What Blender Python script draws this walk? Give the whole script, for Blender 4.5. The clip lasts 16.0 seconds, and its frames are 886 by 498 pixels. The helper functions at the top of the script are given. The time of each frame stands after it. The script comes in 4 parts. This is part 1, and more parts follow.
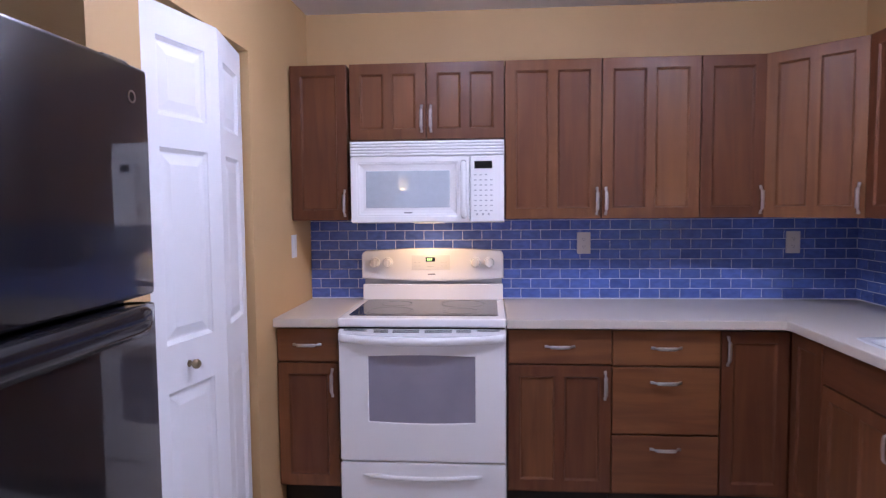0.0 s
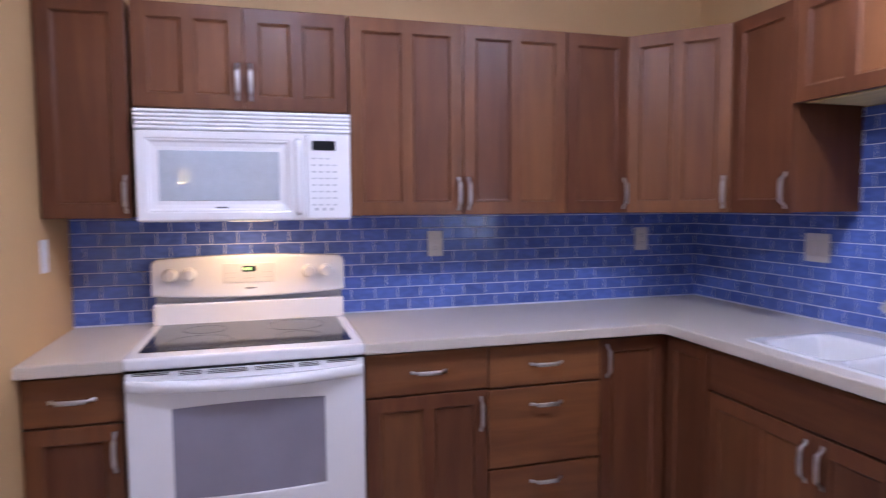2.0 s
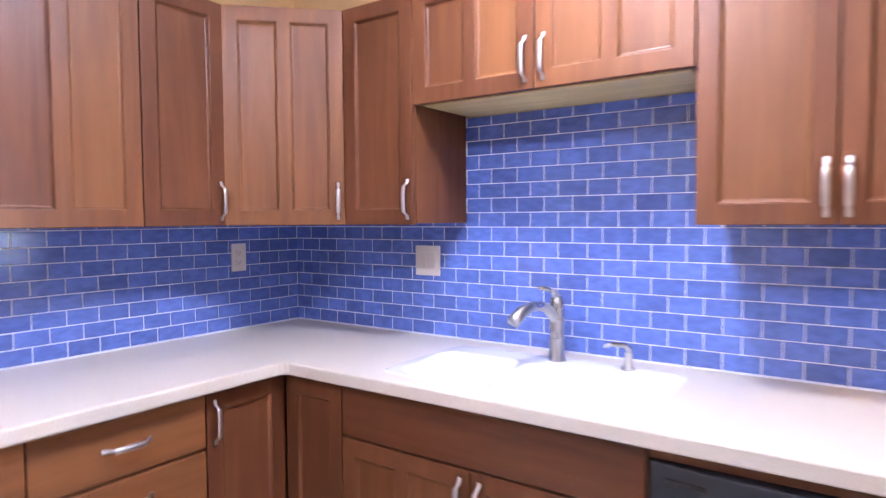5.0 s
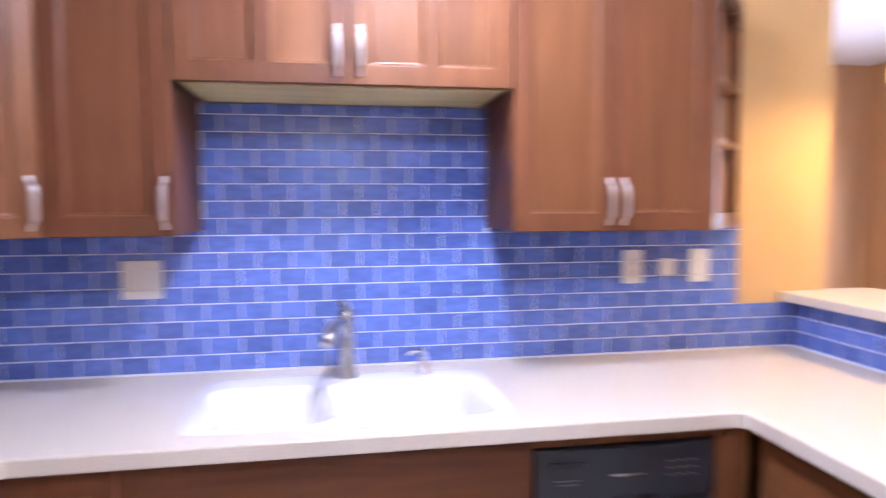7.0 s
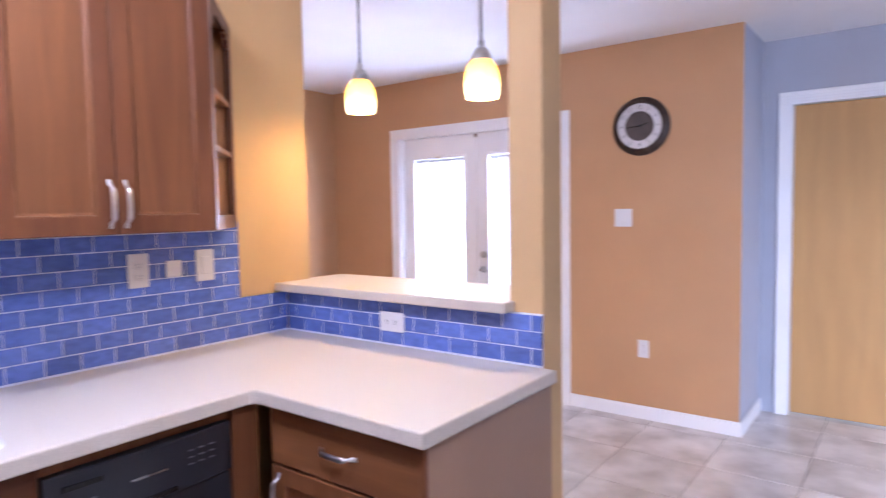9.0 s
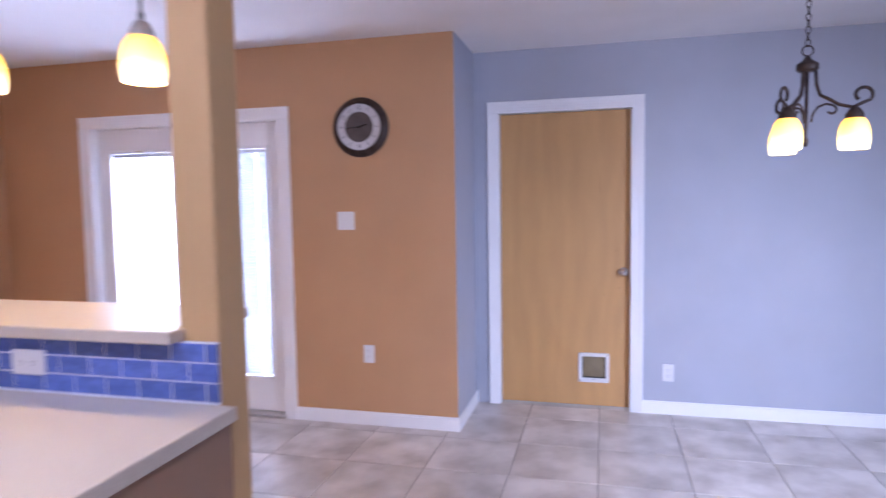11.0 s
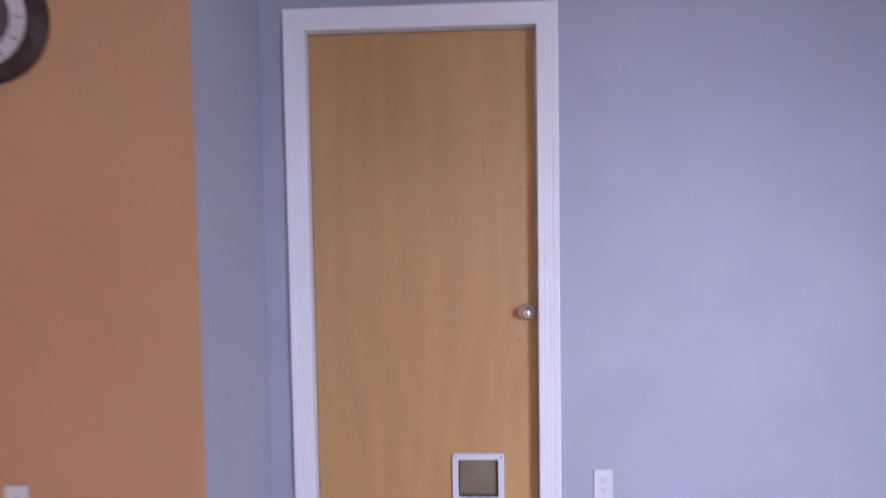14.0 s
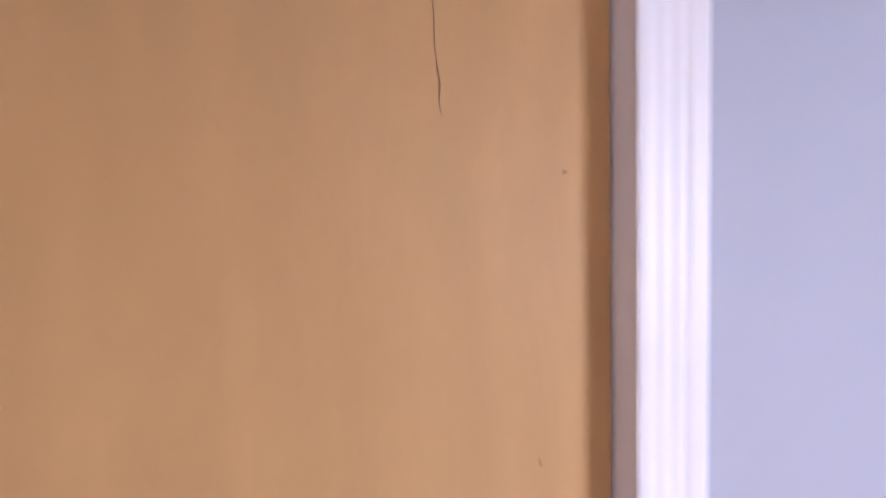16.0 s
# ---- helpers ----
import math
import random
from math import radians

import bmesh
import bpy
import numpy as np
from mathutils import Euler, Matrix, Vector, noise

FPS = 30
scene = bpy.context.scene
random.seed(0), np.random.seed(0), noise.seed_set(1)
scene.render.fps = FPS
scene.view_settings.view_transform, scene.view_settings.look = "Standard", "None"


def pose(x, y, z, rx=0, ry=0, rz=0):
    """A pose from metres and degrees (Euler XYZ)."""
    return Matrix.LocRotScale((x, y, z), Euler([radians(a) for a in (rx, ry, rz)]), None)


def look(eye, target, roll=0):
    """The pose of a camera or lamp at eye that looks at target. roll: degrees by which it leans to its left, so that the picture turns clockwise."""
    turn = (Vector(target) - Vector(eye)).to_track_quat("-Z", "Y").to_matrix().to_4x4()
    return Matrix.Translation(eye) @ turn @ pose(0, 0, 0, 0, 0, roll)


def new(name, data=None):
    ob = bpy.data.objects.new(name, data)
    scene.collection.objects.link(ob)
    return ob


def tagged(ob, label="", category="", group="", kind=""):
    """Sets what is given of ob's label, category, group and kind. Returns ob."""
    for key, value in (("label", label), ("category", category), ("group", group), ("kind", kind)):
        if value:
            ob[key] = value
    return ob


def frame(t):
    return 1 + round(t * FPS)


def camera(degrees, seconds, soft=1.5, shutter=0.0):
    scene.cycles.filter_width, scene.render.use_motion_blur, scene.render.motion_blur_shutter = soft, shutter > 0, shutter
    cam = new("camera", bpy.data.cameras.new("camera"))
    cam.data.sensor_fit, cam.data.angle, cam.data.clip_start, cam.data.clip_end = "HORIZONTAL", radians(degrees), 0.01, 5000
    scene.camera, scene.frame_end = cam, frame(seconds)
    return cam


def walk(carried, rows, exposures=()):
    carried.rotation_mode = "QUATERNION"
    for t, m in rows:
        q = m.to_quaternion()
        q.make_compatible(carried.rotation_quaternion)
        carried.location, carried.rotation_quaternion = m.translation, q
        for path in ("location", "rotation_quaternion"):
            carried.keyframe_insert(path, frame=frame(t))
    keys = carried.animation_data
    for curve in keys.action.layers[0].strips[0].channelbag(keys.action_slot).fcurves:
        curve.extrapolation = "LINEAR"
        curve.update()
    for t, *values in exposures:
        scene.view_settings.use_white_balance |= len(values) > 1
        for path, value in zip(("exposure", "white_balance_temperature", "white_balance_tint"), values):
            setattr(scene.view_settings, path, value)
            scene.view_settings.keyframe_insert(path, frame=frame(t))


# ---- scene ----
cam = camera(70.7, 16.0, 1.3, 0.8)
PATH = [
    (0, (-1.919, -3.412, 1.414), (-2.071, -1.423, 1.279), -0.5),
    (0.5, (-2.045, -3.289, 1.422), (-2.129, -1.296, 1.281), -0.4),
    (1, (-2.116, -3.072, 1.381), (-2.04, -1.078, 1.252), -0.4),
    (1.5, (-2.123, -2.852, 1.378), (-1.834, -0.877, 1.244), -0.4),
    (2, (-2.171, -2.782, 1.389), (-1.625, -0.864, 1.249), -0.4),
    (2.5, (-2.276, -2.81, 1.383), (-1.39, -1.021, 1.256), -0.3),
    (3, (-2.332, -2.856, 1.376), (-1.159, -1.241, 1.254), -0.4),
    (3.5, (-2.33, -2.876, 1.379), (-0.97, -1.415, 1.255), -0.5),
    (4, (-2.219, -2.819, 1.372), (-0.737, -1.482, 1.242), -0.5),
    (4.2, (-2.151, -2.749, 1.365), (-0.642, -1.442, 1.244), -0.5),
    (6.5, (-1.918, -1.359, 1.4), (0.061, -1.101, 1.284), -0.2),
    (7, (-2.021, -1.352, 1.42), (-0.053, -1.682, 1.288), -0.3),
    (7.5, (-2.042, -1.28, 1.443), (-0.253, -2.165, 1.313), -0.5),
    (8, (-2.057, -1.25, 1.445), (-0.505, -2.504, 1.317), -0.8),
    (8.5, (-2.077, -1.255, 1.427), (-0.712, -2.711, 1.299), -0.9),
    (9, (-2.109, -1.283, 1.406), (-0.912, -2.879, 1.278), -1.0),
    (9.5, (-2.153, -1.29, 1.404), (-1.112, -2.993, 1.275), -0.9),
    (10, (-2.187, -1.296, 1.415), (-1.308, -3.088, 1.284), -1.0),
    (10.2, (-2.192, -1.314, 1.42), (-1.387, -3.14, 1.285), -0.9),
    (12.3, (-2.118, -2.297, 1.434), (-1.967, -4.285, 1.276), -0.7),
    (12.5, (-2.109, -2.409, 1.426), (-1.973, -4.398, 1.267), -0.5),
    (13, (-2.14, -2.751, 1.398), (-2.027, -4.742, 1.245), -0.6),
    (13.5, (-2.156, -3.065, 1.372), (-2.04, -5.056, 1.232), -0.7),
    (14, (-2.115, -3.508, 1.312), (-2.021, -5.502, 1.217), -0.9),
    (14.5, (-2.107, -3.958, 1.343), (-2.041, -5.954, 1.231), -0.7),
    (15, (-2.095, -4.41, 1.329), (-2.046, -6.408, 1.241), -0.8),
    (15.5, (-2.146, -4.843, 1.352), (-2.075, -6.84, 1.26), -0.5),
    (16, (-2.031, -5.285, 1.391), (-2.424, -7.241, 1.251), -1.3),
]
EXPOSURES = [(0, 0.25, 5950, 10), (1, 0.25, 5750, 10), (2, 0.38, 5970, 10), (3.5, 1.05, 6050, 11), (4.2, 1.4, 6250, 9), (6.5, 1.76, 6350, 5), (7, 1.5, 6350, 7), (8.5, 1.3, 6100, 8), (9.5, 1.0, 5850, 12), (10.2, 0.88, 5820, 14), (12.5, 0.38, 5980, 14), (14, 0.46, 6280, 16), (15, 0.80, 6500, 15), (16, 0.98, 6800, 15)]
walk(cam, [(t, look(eye, target, roll)) for t, eye, target, roll in PATH], EXPOSURES)


# ---- light ----
world = bpy.data.worlds.new("sky")
scene.world = world
world.use_nodes = True
wn = world.node_tree.nodes
sky = wn.new("ShaderNodeTexSky")
sky.sky_type, sky.sun_disc, sky.sun_elevation, sky.sun_rotation = "NISHITA", False, radians(48), radians(200)
world.node_tree.links.new(sky.outputs[0], wn["Background"].inputs[0])
wn["Background"].inputs[1].default_value = 0.1


def lamp(name, kind, m, power, colour, size=0.1, size_y=0.0, shape="DISK"):
    data = bpy.data.lights.new(name, kind)
    data.energy, data.color = power, colour
    if kind == "AREA":
        data.shape, data.size = shape, size
        if size_y:
            data.size_y = size_y
    elif kind == "POINT":
        data.shadow_soft_size = size
    ob = new(name, data)
    ob.matrix_world = m
    return ob


sun = bpy.data.lights.new("sun", "SUN")
sun.energy, sun.angle, sun.color = 2.5, radians(0.5), (1, 0.95, 0.88)
new("sun", sun).matrix_world = look((0, 0, 30), (4, -20, 5))

COOL, WARM, DAY = (0.84, 0.80, 1.0), (1.0, 0.62, 0.28), (0.66, 0.72, 1.0)
CEIL_Z = 2.46
lamp("french_door_daylight", "AREA", look((0.6, -5.52, 1.05), (0.6, -4.0, 1.05)), 165, DAY, 1.45, 1.75, "RECTANGLE")
window_sky = lamp("window_daylight", "AREA", look((-4.2, -2.88, 1.22), (-2.1, -5.7, -0.35)), 31, DAY, 0.76, 1.5, "RECTANGLE")
window_sky.data.spread = radians(106)


# ---- materials ----
def mat(name, col, rough=0.5, metal=0.0, scale=6.0, var=0.1, stretch=(1, 1, 1), bump=0.05, bscale=80.0, coat=0.0, rand=0.0, col2=None, rvar=0.08, blotch=0.08, trans=0.0, twist=0.0, hue=0.0):
    m = bpy.data.materials.new(name)
    m.use_nodes = True
    n, l = m.node_tree.nodes, m.node_tree.links
    b = n["Principled BSDF"]
    tc, oi = n.new("ShaderNodeTexCoord"), n.new("ShaderNodeObjectInfo")
    off = n.new("ShaderNodeVectorMath")
    off.operation = "MULTIPLY_ADD"
    l.new(oi.outputs["Random"], off.inputs[0])
    off.inputs[1].default_value = (7, 5, 9)
    l.new(tc.outputs["Object"], off.inputs[2])
    mp = n.new("ShaderNodeMapping")
    mp.inputs["Scale"].default_value = stretch
    l.new(off.outputs[0], mp.inputs[0])

    def noise_node(src, s, detail):
        t = n.new("ShaderNodeTexNoise")
        t.inputs["Scale"].default_value, t.inputs["Detail"].default_value, t.inputs["Distortion"].default_value = s, detail, twist
        l.new(src, t.inputs["Vector"])
        return t.outputs["Fac"]

    fine = noise_node(mp.outputs[0], scale, 6)
    big = noise_node(off.outputs[0], max(scale * 0.12, 0.7), 3)
    ramp = n.new("ShaderNodeValToRGB")
    c2 = col2 or tuple(min(1, c * (1 + var)) for c in col)
    c1 = tuple(c * (1 - var) for c in col)
    ramp.color_ramp.elements[0].position, ramp.color_ramp.elements[1].position = 0.32, 0.68
    ramp.color_ramp.elements[0].color, ramp.color_ramp.elements[1].color = (*c1, 1), (*c2, 1)
    l.new(fine, ramp.inputs[0])
    hsv = n.new("ShaderNodeHueSaturation")
    l.new(ramp.outputs[0], hsv.inputs["Color"])
    if hue:
        turn = n.new("ShaderNodeMapRange")
        turn.inputs["To Min"].default_value, turn.inputs["To Max"].default_value = 0.5 - hue, 0.5 + hue
        l.new(oi.outputs["Random"], turn.inputs["Value"])
        l.new(turn.outputs[0], hsv.inputs["Hue"])
    val = n.new("ShaderNodeMath")
    val.operation = "MULTIPLY_ADD"
    l.new(big, val.inputs[0])
    val.inputs[1].default_value, val.inputs[2].default_value = 2 * blotch, 1 - blotch
    add = n.new("ShaderNodeMath")
    add.operation = "MULTIPLY_ADD"
    l.new(oi.outputs["Random"], add.inputs[0])
    add.inputs[1].default_value = 2 * rand
    l.new(val.outputs[0], add.inputs[2])
    sub = n.new("ShaderNodeMath")
    sub.operation = "SUBTRACT"
    l.new(add.outputs[0], sub.inputs[0])
    sub.inputs[1].default_value = rand
    l.new(sub.outputs[0], hsv.inputs["Value"])
    l.new(hsv.outputs[0], b.inputs["Base Color"])
    rg = n.new("ShaderNodeMath")
    rg.operation = "MULTIPLY_ADD"
    l.new(big, rg.inputs[0])
    rg.inputs[1].default_value, rg.inputs[2].default_value = 2 * rvar, max(0.0, rough - rvar)
    l.new(rg.outputs[0], b.inputs["Roughness"])
    b.inputs["Metallic"].default_value = metal
    b.inputs["Coat Weight"].default_value = coat
    b.inputs["Coat Roughness"].default_value = 0.28
    b.inputs["Transmission Weight"].default_value = trans
    if bump:
        bp = n.new("ShaderNodeBump")
        bp.inputs["Strength"].default_value, bp.inputs["Distance"].default_value = bump, 0.002
        l.new(noise_node(mp.outputs[0], bscale, 3), bp.inputs["Height"])
        l.new(bp.outputs[0], b.inputs["Normal"])
    return m


def glow(name, col, strength):
    m = bpy.data.materials.new(name)
    m.use_nodes = True
    b = m.node_tree.nodes["Principled BSDF"]
    b.inputs["Base Color"].default_value = (*col, 1)
    b.inputs["Emission Color"].default_value = (*col, 1)
    b.inputs["Emission Strength"].default_value = strength
    return m


CHERRY = mat("cherry_wood", (0.124, 0.0425, 0.0172), 0.48, scale=3, var=0.13, col2=(0.152, 0.0555, 0.0215), coat=0.14, stretch=(6, 6, 0.5), bump=0.03, bscale=30, rand=0.20, blotch=0.36, twist=0.9, hue=0.005)
CHERRY_H = mat("cherry_wood_across", (0.120, 0.0400, 0.0160), 0.48, scale=3, var=0.15, col2=(0.162, 0.0600, 0.0225), coat=0.14, stretch=(0.5, 6, 6), bump=0.03, bscale=30, rand=0.22, blotch=0.36, twist=0.9, hue=0.005)
for wood in (CHERRY, CHERRY_H):
    wood.node_tree.nodes["Principled BSDF"].inputs["Specular IOR Level"].default_value = 0.22
    wood.node_tree.nodes["Principled BSDF"].inputs["Coat Roughness"].default_value = 0.30
CHERRY_IN = mat("cherry_veneer", (0.27, 0.115, 0.045), 0.45, scale=5, var=0.2, stretch=(6, 6, 0.7), bump=0.03, blotch=0.15)
PALE_PLY = mat("pale_plywood", (0.62, 0.50, 0.23), 0.5, scale=5, var=0.1, stretch=(0.7, 6, 6), bump=0.02)
# Near-black base colour makes the recessed kicks dark by itself.
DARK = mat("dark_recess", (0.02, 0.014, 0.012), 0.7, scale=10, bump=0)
COUNTER = mat("solid_surface", (0.57, 0.51, 0.44), 0.33, scale=260, var=0.09, bump=0.01, bscale=300, blotch=0.03)
TILE = mat("blue_glass_tile", (0.100, 0.158, 0.47), 0.14, scale=26, var=0.18, bump=0.03, bscale=26, rand=0.17, blotch=0.1, stretch=(1, 1, 2))
GROUT = mat("pale_grout", (0.74, 0.77, 0.88), 0.85, scale=120, var=0.1, bump=0.15, bscale=300)
TAN = mat("tan_wall_paint", (0.55, 0.36, 0.170), 0.62, scale=3, var=0.03, bump=0.10, bscale=140, blotch=0.05)
BROWN = mat("brown_wall_paint", (0.52, 0.300, 0.152), 0.62, scale=3, var=0.03, bump=0.10, bscale=140, blotch=0.05)
GREY = mat("grey_blue_wall_paint", (0.42, 0.440, 0.512), 0.60, scale=3, var=0.03, bump=0.10, bscale=140, blotch=0.05)
CEILING = mat("white_ceiling_paint", (0.80, 0.79, 0.80), 0.8, scale=3, var=0.02, bump=0.25, bscale=90)
WHITE = mat("white_semigloss_paint", (0.85, 0.85, 0.87), 0.42, scale=4, var=0.02, bump=0.02, bscale=60, blotch=0.03)
FLOORTILE = mat("stone_look_tile", (0.50, 0.45, 0.41), 0.32, scale=4.5, var=0.20, col2=(0.68, 0.64, 0.61), bump=0.04, bscale=25, rand=0.06, blotch=0.16)
FLOORGROUT = mat("grey_grout", (0.22, 0.20, 0.19), 0.9, scale=60, bump=0.1)
MAPLE = mat("birch_veneer", (0.52, 0.300, 0.118), 0.58, scale=2.0, var=0.04, stretch=(3.4, 3.4, 0.6), bump=0.012, bscale=14, blotch=0.10, twist=1.4)
mn, ml = MAPLE.node_tree.nodes, MAPLE.node_tree.links
coord, rings, lines = mn.new("ShaderNodeMapping"), mn.new("ShaderNodeTexWave"), mn.new("ShaderNodeTexNoise")
coord.inputs["Scale"].default_value = (1.0, 1.0, 0.34)
ml.new(mn["Texture Coordinate"].outputs["Object"], coord.inputs[0])
ml.new(coord.outputs[0], rings.inputs["Vector"])
ml.new(coord.outputs[0], lines.inputs["Vector"])
for socket, value in (("Scale", 2.4), ("Distortion", 16.0), ("Detail", 3.0), ("Detail Scale", 0.8)):
    rings.inputs[socket].default_value = value
lines.inputs["Scale"].default_value, lines.inputs["Detail"].default_value = 90.0, 4.0
grain = [mn.new("ShaderNodeMapRange") for _ in range(2)]
for node, source, low, high in ((grain[0], rings.outputs["Fac"], 0.975, 1.025), (grain[1], lines.outputs["Fac"], 0.965, 1.035)):
    ml.new(source, node.inputs["Value"])
    node.inputs["To Min"].default_value, node.inputs["To Max"].default_value = low, high
figure, value_in = mn.new("ShaderNodeMath"), mn["Hue/Saturation/Value"].inputs["Value"]
figure.operation = "MULTIPLY"
ml.new(grain[0].outputs[0], figure.inputs[0])
ml.new(grain[1].outputs[0], figure.inputs[1])
shade = mn.new("ShaderNodeMath")
shade.operation = "MULTIPLY"
ml.new(value_in.links[0].from_socket, shade.inputs[0])
ml.new(figure.outputs[0], shade.inputs[1])
ml.new(shade.outputs[0], value_in)
ENAMEL = mat("white_enamel", (0.87, 0.86, 0.87), 0.13, scale=3, var=0.01, bump=0, rvar=0.03, blotch=0.02)
PLASTIC = mat("white_plastic", (0.72, 0.72, 0.74), 0.38, scale=4, var=0.02, bump=0.01, blotch=0.03)
ALMOND = mat("almond_plastic", (0.72, 0.69, 0.66), 0.38, scale=4, var=0.02, bump=0.01, blotch=0.03)
GREYPLASTIC = mat("grey_plastic", (0.50, 0.50, 0.53), 0.4, scale=4, bump=0)
DIMPRINT = mat("dim_grey_print", (0.13, 0.13, 0.15), 0.5, scale=4, bump=0)
BLACKGLASS = mat("black_ceramic_glass", (0.035, 0.035, 0.04), 0.08, scale=200, var=0.5, bump=0, rvar=0.02)
# Purple-grey base colour holds the room's reflection in the oven window.
OVENGLASS = mat("tinted_oven_glass_with_reflection", (0.27, 0.25, 0.31), 0.20, scale=3, var=0.10, bump=0, rvar=0.03)
MWGLASS = mat("screened_glass", (0.50, 0.55, 0.60), 0.03, scale=300, var=0.06, bump=0, rvar=0.0)
MWGLASS.node_tree.nodes["Principled BSDF"].inputs["IOR"].default_value = 2.0
FRIDGE = mat("black_gloss_enamel", (0.026, 0.025, 0.030), 0.38, scale=3, var=0.1, bump=0, rvar=0.02)
fb, ft = FRIDGE.node_tree.nodes["Principled BSDF"], FRIDGE.node_tree.nodes.new("ShaderNodeCombineXYZ")
ft.inputs["Z"].default_value = 1.0
FRIDGE.node_tree.links.new(ft.outputs[0], fb.inputs["Tangent"])
for socket, value in (("Metallic", 0.85), ("Anisotropic", 1.0), ("Anisotropic Rotation", 0.0), ("Coat Weight", 1.0), ("Coat Roughness", 0.02), ("Coat IOR", 1.6)):
    fb.inputs[socket].default_value = value
GLOSSBLACK = mat("glossy_black_plastic", (0.012, 0.012, 0.016), 0.16, scale=6, bump=0, rvar=0.03)
BLACKPLASTIC = mat("black_plastic", (0.018, 0.020, 0.026), 0.30, scale=6, bump=0.02, rvar=0.05)
PEWTER = mat("brushed_pewter", (0.52, 0.49, 0.49), 0.32, metal=1, scale=30, var=0.08, bump=0.02)
STEEL = mat("brushed_steel", (0.55, 0.54, 0.53), 0.28, metal=1, scale=30, var=0.08, bump=0.02)
DARKNICKEL = mat("dark_nickel", (0.16, 0.15, 0.15), 0.4, metal=0.7, scale=30, var=0.08, bump=0)
CHROME = mat("chrome", (0.80, 0.80, 0.82), 0.10, metal=1, scale=10, var=0.02, bump=0)
BRASS = mat("aged_brass", (0.32, 0.25, 0.16), 0.4, metal=1, scale=20, var=0.2, bump=0.05)
BRONZE = mat("dark_bronze_iron", (0.050, 0.032, 0.026), 0.45, metal=0.4, scale=25, var=0.4, bump=0.1, bscale=60)
SINKWHITE = mat("white_sink_acrylic", (0.76, 0.76, 0.77), 0.18, scale=3, var=0.01, bump=0, blotch=0.01)
MARK = mat("grey_print", (0.18, 0.18, 0.20), 0.5, bump=0)
BLACKPRINT = mat("black_display", (0.012, 0.012, 0.014), 0.12, bump=0)
DIGITS = glow("green_digits", (0.55, 1.0, 0.35), 1.5)
TANPANEL = mat("painted_end_panel", (0.29, 0.17, 0.105), 0.45, scale=4, var=0.04, bump=0.03, blotch=0.06)
BULB = glow("lit_bulb", (1.0, 0.93, 0.80), 14.0)
FLAP = mat("smoked_flap", (0.20, 0.16, 0.10), 0.25, scale=6, var=0.2, bump=0)
CLOCKFACE = mat("silver_clock_face", (0.56, 0.55, 0.57), 0.5, scale=12, var=0.08, bump=0.02)
CLOCKDARK = mat("brown_clock_centre", (0.075, 0.058, 0.055), 0.5, scale=15, var=0.2, bump=0.03)
SLAT = mat("white_blind_slat", (0.80, 0.83, 0.88), 0.4, scale=8, var=0.02, bump=0)
sn = SLAT.node_tree.nodes
mx, tl = sn.new("ShaderNodeMixShader"), sn.new("ShaderNodeBsdfTranslucent")
tl.inputs[0].default_value, mx.inputs[0].default_value = (0.50, 0.80, 1.0, 1), 0.0022
SLAT.node_tree.links.new(sn["Principled BSDF"].outputs[0], mx.inputs[1])
SLAT.node_tree.links.new(tl.outputs[0], mx.inputs[2])
SLAT.node_tree.links.new(mx.outputs[0], sn["Material Output"].inputs[0])
DIFFUSER = glow("lit_diffuser", (0.80, 0.80, 1.04), 116.0)
DIFFUSER_DIM = glow("dim_lit_diffuser", (0.80, 0.80, 1.04), 112.0)
GLASS = bpy.data.materials.new("clear_glass")
GLASS.use_nodes = True
GLASS.node_tree.nodes["Principled BSDF"].inputs["Transmission Weight"].default_value = 1
GLASS.node_tree.nodes["Principled BSDF"].inputs["Roughness"].default_value = 0.02
GLASS.node_tree.nodes["Principled BSDF"].inputs["IOR"].default_value = 1.45


# ---- modelling tools ----
def thing(name, m, label, category, group="", kind=""):
    ob = new(name)
    ob.empty_display_size = 0.05
    ob.matrix_basis = m
    return tagged(ob, label, category, group, kind)


def mesh_of(name, bm, material):
    me = bpy.data.meshes.new(name)
    bmesh.ops.recalc_face_normals(bm, faces=bm.faces)
    bm.to_mesh(me)
    bm.free()
    me.materials.append(material)
    return me


def part(name, bm, material, parent, label="", m=None, smooth=False):
    me = bm if isinstance(bm, bpy.types.Mesh) else mesh_of(name, bm, material)
    if smooth:
        me.shade_smooth()
    ob = new(name, me)
    ob.parent = parent
    if m is not None:
        ob.matrix_basis = m
    return tagged(ob, label)


def single(name, bm, material, label, category, group="", kind="", m=None, smooth=False):
    me = mesh_of(name, bm, material)
    if smooth:
        me.shade_smooth()
    ob = new(name, me)
    if m is not None:
        ob.matrix_basis = m
    return tagged(ob, label, category, group, kind)


def box(bm, x0, x1, y0, y1, z0, z1, r=0.0, seg=1):
    lo, hi = Vector((min(x0, x1), min(y0, y1), min(z0, z1))), Vector((max(x0, x1), max(y0, y1), max(z0, z1)))
    made = bmesh.ops.create_cube(bm, size=1, matrix=Matrix.LocRotScale((lo + hi) / 2, None, hi - lo))
    if r:
        edges = list({e for v in made["verts"] for e in v.link_edges})
        bmesh.ops.bevel(bm, geom=edges, offset=r, segments=seg, affect="EDGES", profile=0.5)
    return bm


def boxed(*a, **k):
    return box(bmesh.new(), *a, **k)


